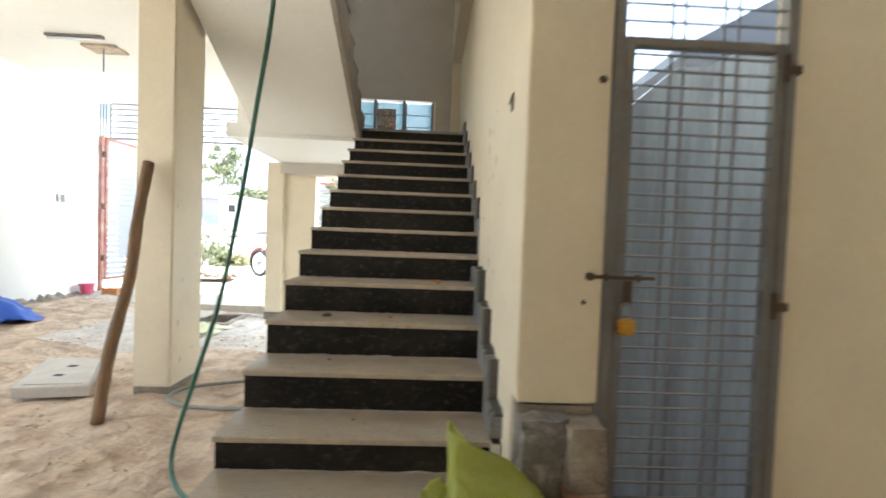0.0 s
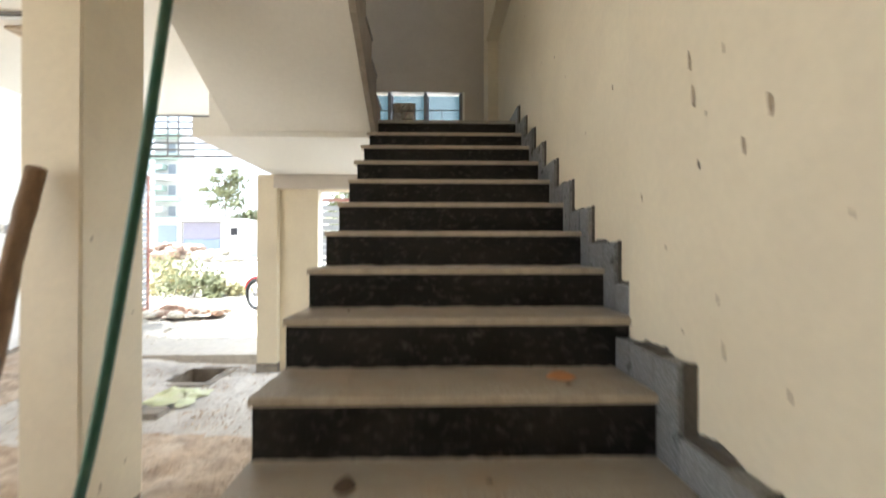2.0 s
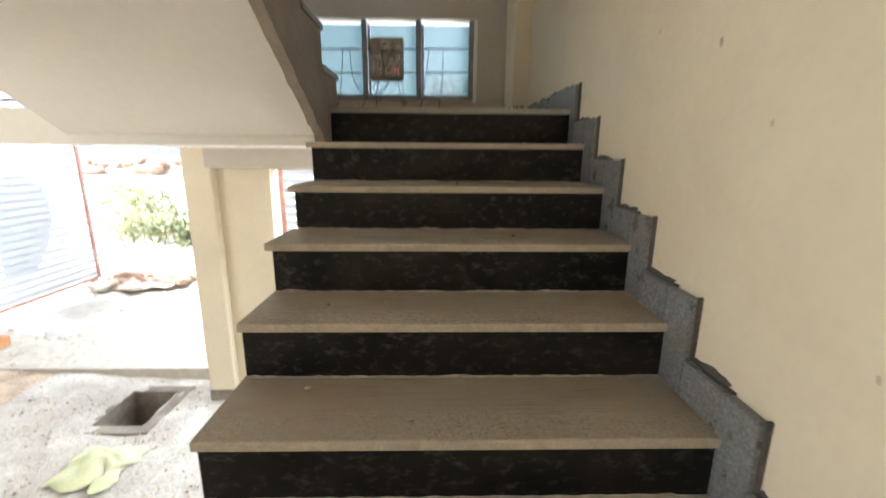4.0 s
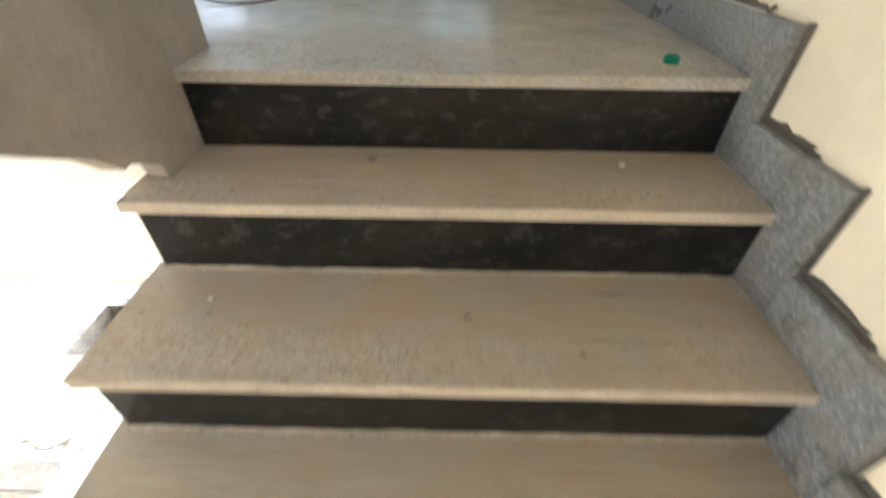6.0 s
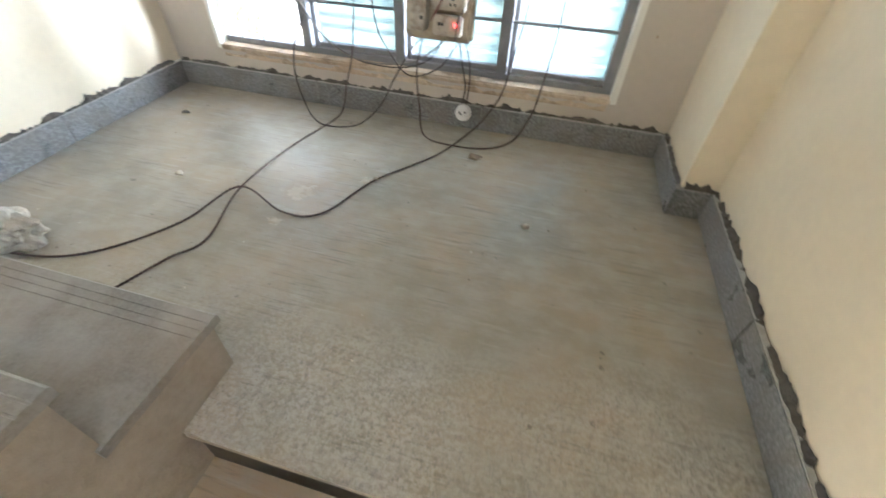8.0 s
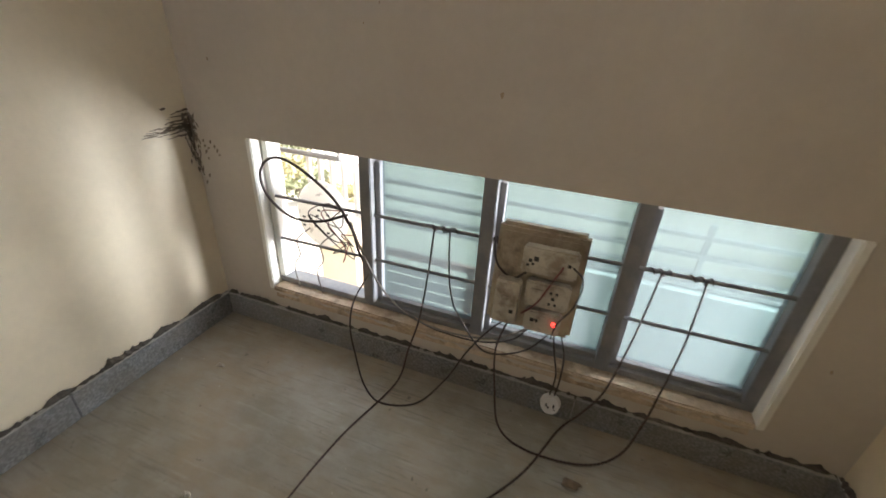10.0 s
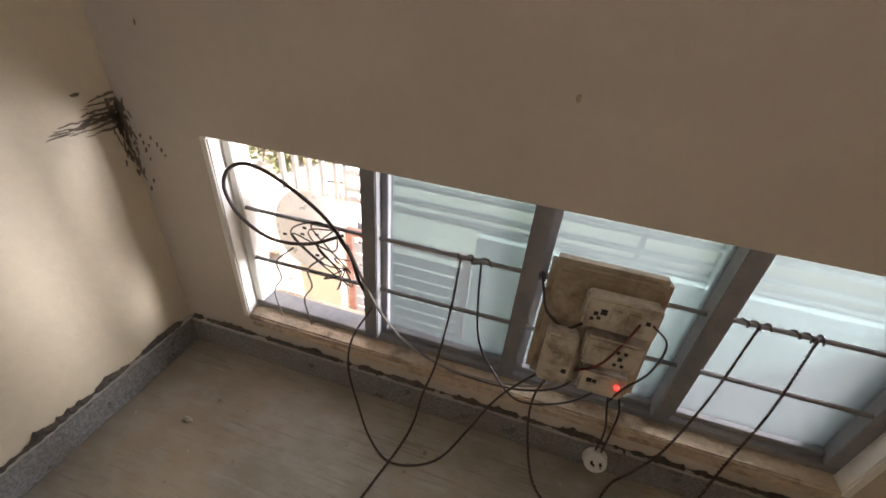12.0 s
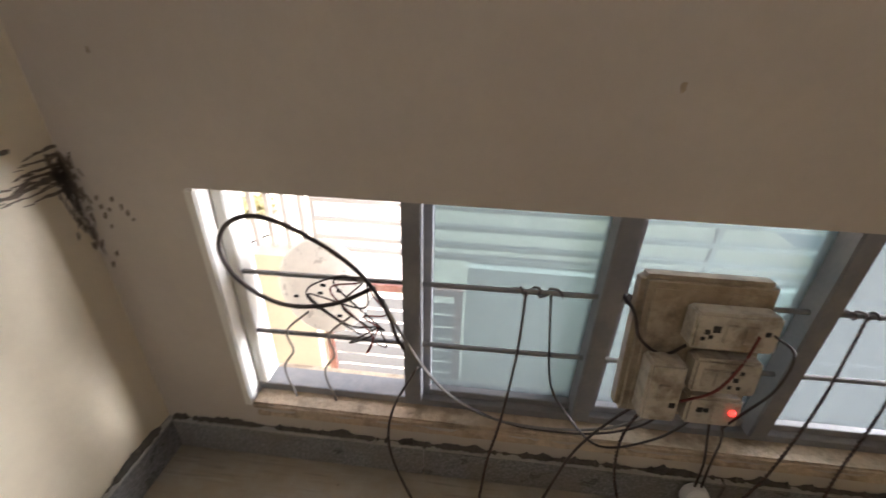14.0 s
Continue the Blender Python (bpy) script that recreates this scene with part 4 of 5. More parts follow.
# ceiling fittings of the open ground floor
lampc = empty("tube_light", "unlit slim tube light under the ceiling", "tube light", (-3.3, 3.3, 3.46))
part("tube", tube([(-3.6, 3.3, 3.455), (-3.0, 3.3, 3.455)], 0.014, 10), WHITE_STEEL, lampc)
part("batten", boxes(((-3.62, 3.27, 3.472), (-2.98, 3.33, 3.4995)), bevel=0.003), METAL, lampc)
fan = empty("fan_hook_plate", "pale ceiling plate with a hanging rod", "ceiling plate", (-3.2, 3.6, 3.48))
part("plate", boxes(((-3.4, 3.5, 3.47), (-3.0, 3.75, 3.4995)), bevel=0.004), SILL, fan)
part("rod", tube([(-3.2, 3.6, 3.47), (-3.2, 3.6, 3.2)], 0.008), METAL, fan)

# pebbles and crumbs, uncountable
def scatter(name, label, material, count, area, z, size, seed, kind="stuff"):
    rnd = random.Random(seed)
    verts, faces = [], []
    for _ in range(count):
        x, y = rnd.uniform(area[0], area[2]), rnd.uniform(area[1], area[3])
        s = size[0] + (size[1] - size[0]) * rnd.random() ** 2
        if noise.noise((x * 1.6, y * 1.6, seed)) < 0.0 and rnd.random() < 0.8:
            continue
        if PIT[0] - 0.05 < x < PIT[2] + 0.05 and PIT[1] - 0.05 < y < PIT[3] + 0.05:
            continue
        b = len(verts)
        zz = z(x, y) if callable(z) else z
        for dx, dy, dz in ((1, 0, 0), (-1, 0.2, 0), (0, 1, 0), (0.1, -1, 0), (0, 0, 0.8), (0, 0, -0.3)):
            verts.append((x + s * dx * rnd.uniform(0.6, 1.2), y + s * dy * rnd.uniform(0.6, 1.2), zz + s * dz * rnd.uniform(0.5, 1.1)))
        for f in ((0, 2, 4), (2, 1, 4), (1, 3, 4), (3, 0, 4), (2, 0, 5), (1, 2, 5), (3, 1, 5), (0, 3, 5)):
            faces.append([b + q for q in f])
    me = bpy.data.meshes.new(name)
    me.from_pydata(verts, [], faces)
    me.materials.append(material)
    return tagged(new(name, me), label, name.split("_")[-1], kind=kind)


scatter("soil_clods", "clods and pebbles strewn over the soil floor", SOIL, 13000, (-4.6, -2.2, -0.02, 5.0), lambda x, y: ground_height(x, y) + 0.002, (0.004, 0.021), 3)
scatter("outdoor_rubble", "pale pebbles strewn over the yard", OUTSIDE, 2500, (-7, 5.0, -0.5, 10), lambda x, y: ground_height(x, y) + 0.005, (0.01, 0.05), 4)
scatter("landing_crumbs", "crumbs of mortar strewn over the landing", STONE, 110, (-1.1, 3.25, 1.15, 4.6), LAND + 0.001, (0.0015, 0.006), 5)
scatter("stair_crumbs", "dark crumbs strewn on the top treads", PAPERMARK, 60, (-1.1, 3.25, 1.15, 4.6), LAND + 0.001, (0.0015, 0.005), 6)
rnd = random.Random(12)
for k in range(0, 12):
    for q in range(2 if k in (1, 3, 8, 9, 10, 11) else 1):
        x, y = rnd.uniform(0.12, 1.0), k * GO + rnd.uniform(0.09, 0.22)
        thing("mortar_chip", rock((x, y, top(k) + 0.003), (0.022 * rnd.uniform(0.4, 0.9), 0.011, 0.009), k + q * 3.1, 2, 0.6), STONE if (k + q) % 2 else PAPERMARK, "small chip of mortar lying on a tread", "chip", group="chips on the treads")
thing("dry_leaf", cloth(8, 4, lambda u, v: (0.86 + 0.10 * u, 3 * GO + 0.15 + 0.035 * (v - 0.5) * math.sin(math.pi * u) * 2, top(3) + 0.006 + 0.012 * math.sin(3 * u) * v)), CLAYPOT, "dry brown leaf on a tread", "leaf")
thing("dry_leaf", cloth(8, 4, lambda u, v: (0.26 + 0.06 * u, 2 * GO + 0.14 + 0.03 * (v - 0.5) * math.sin(math.pi * u) * 2, top(2) + 0.005 + 0.012 * math.sin(3 * u) * v)), RUST, "dry curled leaf on a tread", "leaf")

# ---- landing things ----
def cable(name, label, pts, r, material, twist=0, smooth=True):
    pts = spline(pts, 12)
    if not twist:
        return thing(name, tube(pts, r, 7), material, label, "cable", smooth=smooth)
    bm = bmesh.new()
    fine = []
    for a, b in zip(pts, pts[1:]):
        fine += [a.lerp(b, s / 3) for s in range(3)]
    dist = 0.0
    for ph in (0, math.pi):
        dist, out = 0.0, []
        for i, p in enumerate(fine):
            d = (fine[min(i + 1, len(fine) - 1)] - fine[max(0, i - 1)])
            dist += d.length / 2
            d = d.normalized() if d.length else Vector((0, 0, 1))
            u = d.cross(Vector((0.3, 0.5, 0.81))).normalized()
            v = d.cross(u)
            w = ph + dist * twist
            out.append(p + r * 0.95 * (math.cos(w) * u + math.sin(w) * v))
        first = len(bm.faces)
        tube(out, r, 5, None, bm)
        bm.faces.ensure_lookup_table()
        for f in bm.faces[first:]:
            f.material_index = 1 if ph else 0
    return thing(name, bm, [material, BROWNWIRE], label, "cable", smooth=smooth)


F = LAND + 0.006
cable("twisted_cable", "dark twisted cable from the window bar across the landing", [(-0.20, 4.69, 3.16), (-0.205, 4.66, 3.0), (-0.225, 4.635, 2.80), (-0.25, 4.60, 2.68), (-0.262, 4.56, 2.58), (-0.28, 4.48, F), (-0.335, 4.234, F), (-0.352, 3.914, F + 0.004), (-0.292, 3.66, F), (-0.343, 3.552, F), (-0.40, 3.40, F)], 0.0023, CABLE, 240)
cable("twisted_cable", "dark twisted cable from the window bar across the landing", [(0.50, 4.69, 3.17), (0.475, 4.65, 2.95), (0.44, 4.625, 2.74), (0.39, 4.60, 2.64), (0.33, 4.56, 2.57), (0.238, 4.351, F), (0.073, 4.111, F), (-0.018, 3.879, F), (-0.149, 3.845, F), (-0.352, 3.914, F + 0.01), (-0.42, 3.70, F), (-0.566, 3.509, F), (-0.744, 3.442, F), (-0.95, 3.46, F), (-1.1, 3.55, F)], 0.0023, CABLE, 240)
cable("twisted_cable", "dark twisted cable looping from the bar to the landing", [(0.615, 4.69, 3.17), (0.61, 4.655, 2.95), (0.59, 4.63, 2.76), (0.57, 4.60, 2.66), (0.52, 4.53, 2.58), (0.42, 4.47, F), (0.25, 4.45, F), (0.14, 4.50, F), (0.09, 4.60, 2.62), (0.07, 4.625, 2.78), (0.10, 4.63, 2.92)], 0.0023, CABLE, 240)
cable("twisted_cable", "short twisted cable hanging from the window bar", [(-0.145, 4.69, 3.155), (-0.135, 4.67, 3.05), (-0.115, 4.66, 2.92), (-0.07, 4.65, 2.84), (0.03, 4.635, 2.745), (0.16, 4.64, 2.79), (0.24, 4.64, 2.9)], 0.003, CABLE, 0)
for x0, x1 in ((0.465, 0.53), (0.57, 0.635), (-0.225, -0.12), (0.0, 0.03)):
    mid = 3.145 + 0.0111 * (0.5 * (x0 + x1) + 0.915)
    coil = []
    for q in range(19):
        w, r = q * 0.9 + 1.6 * noise.noise((q * 0.4, x0 * 9, 0)), 0.0095 + 0.003 * noise.noise((q * 0.7, x1 * 7, 2))
        coil.append((x0 + (x1 - x0) * (q / 18 + 0.12 * noise.noise((q * 0.5, x0, 5))), FY + 0.05 + r * math.cos(w), mid + r * math.sin(w)))
    cable("cable_wrap", "dark twisted cable wound round the window bar", coil, 0.0028, CABLE)
cable("thin_cable", "thin black cable sagging from window to landing", [(-0.44, 4.66, 2.93), (-0.50, 4.635, 2.80), (-0.51, 4.615, 2.68), (-0.46, 4.57, 2.58), (-0.37, 4.48, F), (-0.277, 4.435, F), (-0.162, 4.484, F), (-0.09, 4.58, 2.61), (-0.03, 4.625, 2.73), (0.05, 4.635, 2.86), (0.12, 4.64, 2.93)], 0.0034, CABLE)
cable("window_cable", "thick black cable looped through the open window bay", [(-0.545, 4.70, 3.13), (-0.64, 4.66, 3.10), (-0.75, 4.645, 3.10), (-0.835, 4.64, 3.155), (-0.868, 4.64, 3.235), (-0.835, 4.64, 3.30), (-0.77, 4.645, 3.32), (-0.68, 4.65, 3.285), (-0.58, 4.665, 3.20), (-0.52, 4.68, 3.09), (-0.49, 4.68, 2.99), (-0.44, 4.68, 2.92)], 0.0052, CABLE)
cable("window_cable", "grey cable lying along the window sill", [(-0.52, 4.68, 3.10), (-0.47, 4.67, 3.0), (-0.41, 4.665, 2.90), (-0.33, 4.66, 2.82), (-0.22, 4.655, 2.775), (-0.08, 4.65, 2.772), (0.05, 4.65, 2.80), (0.15, 4.65, 2.87), (0.2, 4.65, 2.93)], 0.0036, GREYWIRE)
cable("window_cable", "thin brown cable lying along the window sill", [(-0.53, 4.69, 3.11), (-0.46, 4.672, 2.98), (-0.38, 4.664, 2.865), (-0.29, 4.66, 2.80), (-0.17, 4.652, 2.765), (0.0, 4.65, 2.768), (0.12, 4.65, 2.82), (0.18, 4.65, 2.92)], 0.003, CABLE)
for i in range(6):
    a = i * 1.05
    cable("loose_wire", "thin loose wire curling round the window fitting", [(-0.57 + 0.01 * math.cos(a), 4.70, 3.14), (-0.60 + 0.05 * math.cos(a), 4.685, 3.12 + 0.05 * math.sin(a)), (-0.62 + 0.10 * math.cos(a * 1.7), 4.69, 3.06 + 0.08 * math.sin(a * 1.3)), (-0.58 + 0.05 * math.sin(a), 4.70, 2.98 + 0.06 * math.cos(a)), (-0.54, 4.69, 3.02)], 0.0022, REDWIRE if i % 3 == 0 else CABLE)
for x in (-0.80, -0.69):
    cable("loose_wire", "thin wire hanging below the window fitting", [(x + 0.08, 4.70, 3.04), (x + 0.02, 4.69, 2.98), (x + 0.03, 4.685, 2.92), (x, 4.68, 2.86), (x + 0.03, 4.66, 2.78)], 0.003, GREYWIRE)

# round dish-shaped cover behind the bars
dish = empty("round_cover", "dirty ivory round plastic cover hung behind the bars", "cover", (-0.69, 4.735, 3.085))
db = bmesh.new()
prof_d = [(0.0, -0.035), (0.05, -0.035), (0.075, -0.03), (0.09, -0.012), (0.112, -0.006), (0.117, 0.0), (0.112, 0.008), (0.0, 0.008)]
seg = 36
ringsd = [[db.verts.new((-0.69 + r * math.cos(2 * math.pi * s / seg), 4.745 + d + 0.35 * r * math.sin(2 * math.pi * s / seg) * 0.3, 3.085 + 1.14 * r * math.sin(2 * math.pi * s / seg))) for s in range(seg)] for r, d in prof_d[1:-1]]
for a, b in zip(ringsd, ringsd[1:]):
    for s in range(seg):
        db.faces.new((a[s], a[(s + 1) % seg], b[(s + 1) % seg], b[s]))
db.faces.new(ringsd[0])
db.faces.new(ringsd[-1][::-1])
part("shell", db, DISHM, dish, smooth=True)
rnd = random.Random(5)
for i in range(9):
    x, z = rnd.uniform(-0.06, 0.06), rnd.uniform(-0.07, 0.07)
    part("hole", boxes(((-0.69 + x - 0.006, 4.703, 3.085 + z - 0.003), (-0.69 + x + 0.006, 4.7075, 3.085 + z + 0.004)), bevel=0.001), BLACK, dish)

# switchboard tied to the bars; built upright, then tilted
board = empty("switchboard", "dirty ivory plastic switchboard tied to the window bars", "switchboard", (0.16, 4.66, 3.07))
bx, bz = 0.16, 3.07
part("backing", boxes(((bx - 0.135, 4.635, bz - 0.17), (bx + 0.135, 4.685, bz + 0.17)), bevel=0.012), IVORY, board)
part("lid", boxes(((bx - 0.115, 4.627, bz - 0.155), (bx + 0.12, 4.6345, bz + 0.15)), bevel=0.004), IVORY, board)


def module(x0, z0, x1, z1, depth, holes, keys):
    m = part("switch_unit", boxes(((x0, 4.627 - depth, z0), (x1, 4.6268, z1)), bevel=0.006), PLASTIC, board)
    f = 4.627 - depth
    # black plates on the face paint the shade inside the socket holes
    for hx, hz, s in holes:
        part("socket_hole", boxes(((hx - s, f - 0.0015, hz - s), (hx + s, f + 0.001, hz + s)), bevel=0.0005), BLACK, m)
    for kx, kz in keys:
        part("rocker", boxes(((kx - 0.012, f - 0.005, kz - 0.02), (kx + 0.012, f + 0.001, kz + 0.02)), bevel=0.002), PLASTIC, m)
    return m


module(bx - 0.045, bz + 0.045, bx + 0.115, bz + 0.125, 0.05, [(bx - 0.02, bz + 0.085, 0.005), (bx - 0.012, bz + 0.075, 0.004), (bx - 0.004, bz + 0.092, 0.007), (bx - 0.026, bz + 0.07, 0.004), (bx + 0.09, bz + 0.09, 0.005)], [(bx + 0.022, bz + 0.085), (bx + 0.058, bz + 0.085)])
module(bx - 0.02, bz - 0.06, bx + 0.11, bz + 0.02, 0.045, [(bx + 0.055, bz - 0.005, 0.004), (bx + 0.072, bz - 0.005, 0.004), (bx + 0.063, bz - 0.022, 0.005), (bx + 0.055, bz - 0.04, 0.004), (bx + 0.072, bz - 0.04, 0.004)], [(bx + 0.008, bz - 0.02), (bx + 0.033, bz - 0.02)])
module(bx - 0.01, bz - 0.145, bx + 0.10, bz - 0.075, 0.04, [(bx + 0.015, bz - 0.105, 0.006), (bx + 0.028, bz - 0.105, 0.005)], [(bx + 0.05, bz - 0.108)])
module(bx - 0.108, bz - 0.135, bx - 0.035, bz + 0.005, 0.055, [(bx - 0.05, bz - 0.09, 0.006)], [(bx - 0.075, bz - 0.06)])
ind = bmesh.new()
bmesh.ops.create_uvsphere(ind, u_segments=14, v_segments=10, radius=0.0065, matrix=Matrix.Translation((bx + 0.08, 4.585, bz - 0.105)))
part("indicator", ind, LAMP_RED, board, "glowing red indicator lamp", smooth=True)
part("red_lead", tube(spline([(bx + 0.075, 4.575, bz + 0.085), (bx + 0.05, 4.56, bz + 0.03), (bx + 0.02, 4.565, bz - 0.04), (bx - 0.02, 4.60, bz - 0.10)], 8), 0.003, 6), REDWIRE, board, smooth=True)
part("black_lead", tube(spline([(bx + 0.10, 4.575, bz + 0.09), (bx + 0.135, 4.56, bz + 0.06), (bx + 0.125, 4.56, bz - 0.02), (bx + 0.09, 4.57, bz - 0.09), (bx + 0.08, 4.60, bz - 0.16)], 8), 0.0028, 6), CABLE, board, smooth=True)
part("tie_wire", tube(spline([(bx - 0.15, 4.69, bz + 0.10), (bx - 0.14, 4.63, bz + 0.085), (bx - 0.12, 4.625, bz + 0.03), (bx - 0.07, 4.62, bz + 0.0), (bx - 0.03, 4.615, bz + 0.03)], 8), 0.0036, 6), CABLE, board, smooth=True)
board.rotation_euler = (radians(-9), 0, 0)

holder = empty("bulb_holder", "white round bulb holder hanging on two black wires", "bulb holder", (0.285, 4.605, 2.635))
hb = bmesh.new()
bmesh.ops.create_cone(hb, cap_ends=True, segments=24, radius1=0.036, radius2=0.031, depth=0.03, matrix=Matrix.Translation((0.285, 4.60, 2.632)) @ Matrix.Rotation(radians(70), 4, 'X'))
bmesh.ops.bevel(hb, geom=hb.edges[:], offset=0.003, segments=2, affect='EDGES')
part("holder_body", hb, WHITE_STEEL, holder)
# small black blocks paint the shade of the holder's screw holes
for dx, dz in ((-0.012, 0.008), (0.012, 0.01), (0.0, -0.014), (-0.005, 0.0), (0.016, -0.006)):
    part("screw_hole", boxes(((0.285 + dx - 0.003, 4.5805 - dz * 0.2, 2.632 + dz - 0.003), (0.285 + dx + 0.003, 4.588, 2.632 + dz + 0.003))), BLACK, holder)
for dx in (-0.008, 0.008):
    part("lead", tube(spline([(0.285 + dx, 4.61, 2.665), (0.29 + dx, 4.625, 2.74), (0.275 + dx * 2, 4.625, 2.84), (0.25 + dx, 4.63, 2.93)], 8), 0.003, 6), CABLE, holder, smooth=True)

thing("mortar_lump", rock((-0.84, 3.485, LAND + 0.04), (0.25, 0.12, 0.10), 7.3, 4, 0.6), STONE, "jagged pale lump of broken mortar on the landing", "mortar lump")
cap = bmesh.new()
bmesh.ops.create_cone(cap, cap_ends=False, segments=20, radius1=0.017, radius2=0.016, depth=0.014, matrix=Matrix.Translation((1.088, 3.25, LAND + 0.0075)))
bmesh.ops.solidify(cap, geom=cap.faces[:], thickness=0.003)
thing("bottle_cap", cap, GREENCAP, "green plastic bottle cap ring on the landing", "bottle cap")
for (x, y, s) in ((0.39, 4.39, 0.05), (-0.93, 4.35, 0.03), (0.075, 4.12, 0.02), (-0.62, 3.93, 0.03), (0.64, 4.02, 0.022)):
    thing("debris_scrap", rock((x, y, LAND + 0.006), (s * 1.2, s * 0.6, 0.02), x * 9, 2, 0.7), PAPERMARK if s > 0.04 else STONE, "small scrap of debris on the landing floor", "debris")

# overlapping flat blobs forming a pale patch on the landing floor
def splash(cx, cy, r, seed):
    bm = bmesh.new()
    for q in range(9):
        a, d = q * 2.4 + seed, r * 0.11 * q
        x, y, e = cx + d * math.cos(a), cy + 0.8 * d * math.sin(a), r * (0.5 - 0.04 * q)
        ring = [bm.verts.new((x + e * (1 + 0.7 * noise.noise((2 * math.cos(w), 2 * math.sin(w), seed + q))) * math.cos(w), y + 0.7 * e * (1 + 0.7 * noise.noise((2 * math.cos(w), 2 * math.sin(w), seed + q + 9))) * math.sin(w), LAND + 0.0012 + 0.0002 * q)) for w in [2 * math.pi * k / 18 for k in range(18)]]
        bm.faces.new(ring)
    return bm


thing("cement_splash", splash(-0.15, 3.97, 0.075, 3.0), PALEPATCH, "flat pale patch on the landing floor", "splash", "structure")
thing("cement_splash", splash(0.05, 4.10, 0.035, 8.0), PALEPATCH, "small flat pale patch beside the cable", "splash", "structure")
thing("cement_splash", splash(-0.15, 3.80, 0.03, 5.0), PALEPATCH, "small flat pale patch beside the cable", "splash", "structure")
# smears of dark mortar on the landing walls
def smear(bm, center, normal, along, length, width, seed):
    c, n, a = Vector(center), Vector(normal), Vector(along).normalized()
    b = n.cross(a)
    vs = []
    m = 12
    for i in range(m):
        w = 2 * math.pi * i / m
        r = 1 + 0.55 * noise.noise((math.cos(w) * 1.5, math.sin(w) * 1.5, seed))
        vs.append(bm.verts.new(c + n * 0.002 + a * length * r * math.cos(w) + b * width * r * math.sin(w)))
    bm.faces.new(vs)
    tip = bmesh.ops.extrude_face_region(bm, geom=[bm.faces[:][-1]])
    for v in tip["geom"]:
        if isinstance(v, bmesh.types.BMVert):
            v.co += n * 0.0015
    return bm


sm = bmesh.new()
rnd = random.Random(21)
for i in range(95):
    z = 3.21 + 0.21 * rnd.random() ** 0.8
    w = 0.5 + 1.2 * max(0, noise.noise((z * 30, 1, 0)))
    if i % 2:
        smear(sm, (-1.17, 4.648 - abs(rnd.gauss(0, 0.012)), z), (1, 0, 0), (0, rnd.uniform(-0.5, 0.5), 1), rnd.uniform(0.006, 0.02), rnd.uniform(0.002, 0.006) * w, i)
    else:
        smear(sm, (-1.168 + abs(rnd.gauss(0, 0.012)), 4.65, z), (0, -1, 0), (rnd.uniform(-0.4, 0.4), 0, 1), rnd.uniform(0.006, 0.02), rnd.uniform(0.002, 0.007) * w, i)
for n_stroke, (z, reach) in enumerate([(3.44, 0.06), (3.425, 0.08), (3.41, 0.10), (3.40, 0.16), (3.39, 0.17), (3.383, 0.18), (3.373, 0.13), (3.36, 0.09)]):
    d = 0.004
    while d < reach:
        smear(sm, (-1.17, 4.645 - d, z - 0.06 * d + rnd.gauss(0, 0.002)), (1, 0, 0), (0, 1, rnd.uniform(-0.15, 0.25)), rnd.uniform(0.008, 0.02), rnd.uniform(0.0015, 0.005) * (1.2 - d / reach), n_stroke * 9 + d * 50)
        d += rnd.uniform(0.009, 0.022)
for x, z in ((-1.12, 3.335), (-1.117, 3.315), (-1.115, 3.295), (-1.10, 3.31), (-1.085, 3.335), (-1.07, 3.318), (-1.06, 3.305), (-1.052, 3.29), (-1.11, 3.27), (-1.125, 3.20), (-1.145, 3.17)):
    smear(sm, (x, 4.65, z), (0, -1, 0), (0.3, 0, 1), rnd.uniform(0.004, 0.009), rnd.uniform(0.002, 0.004), x * 50)
smear(sm, (-1.17, 4.555, 3.455), (1, 0, 0), (0, 1, 0.1), 0.012, 0.004, 3)
thing("mortar_smear", sm, PAPERMARK, "dark mortar smear in the landing wall corner", "smear", "structure")
sm = bmesh.new()
for x, z, s in ((-0.01, 3.60, 0.014), (-0.37, 3.80, 0.005), (-0.42, 3.75, 0.004), (-1.02, 3.62, 0.008), (0.95, 3.0, 0.01), (1.05, 3.35, 0.012)):
    smear(sm, (x, 4.65, z), (0, -1, 0), (0, 0, 1), s * 0.7, s * 0.3, x * 7)
for y, z, s in ((0.725, 1.94, 0.045), (0.71, 1.84, 0.05), (0.463, 1.734, 0.045), (0.535, 1.666, 0.03), (0.98, 1.613, 0.02), (0.596, 1.912, 0.018), (0.689, 1.658, 0.02), (0.62, 1.32, 0.018), (0.60, 1.20, 0.03), (0.42, 1.16, 0.02), (0.84, 1.45, 0.014), (0.5, 2.0, 0.015), (0.66, 1.78, 0.012), (0.3, 1.5, 0.012), (0.76, 1.22, 0.012)):
    smear(sm, (1.19, y, z), (-1, 0, 0), (0, 0.12, 1), s * 0.65, s * 0.10, y * 7)
for y, z, s in ((1.3, 2.1, 0.02), (1.9, 2.4, 0.012), (2.4, 2.7, 0.01), (1.6, 2.0, 0.012), (2.1, 2.6, 0.015), (2.9, 3.3, 0.012), (1.2, 2.9, 0.01)):
    smear(sm, (1.235, y, z), (-1, 0, 0), (0, 0.2, 1), s * 0.6, s * 0.14, y * 7)
for y, z, s in ((1.75, 0.55, 0.03), (1.8, 0.9, 0.02), (1.72, 1.5, 0.02), (1.95, 0.3, 0.02), (2.0, 1.1, 0.015), (1.78, 0.25, 0.03)):
    smear(sm, (-1.17, y, z), (1, 0, 0), (0, 0.1, 1), s * 0.8, s * 0.16, y * 7)
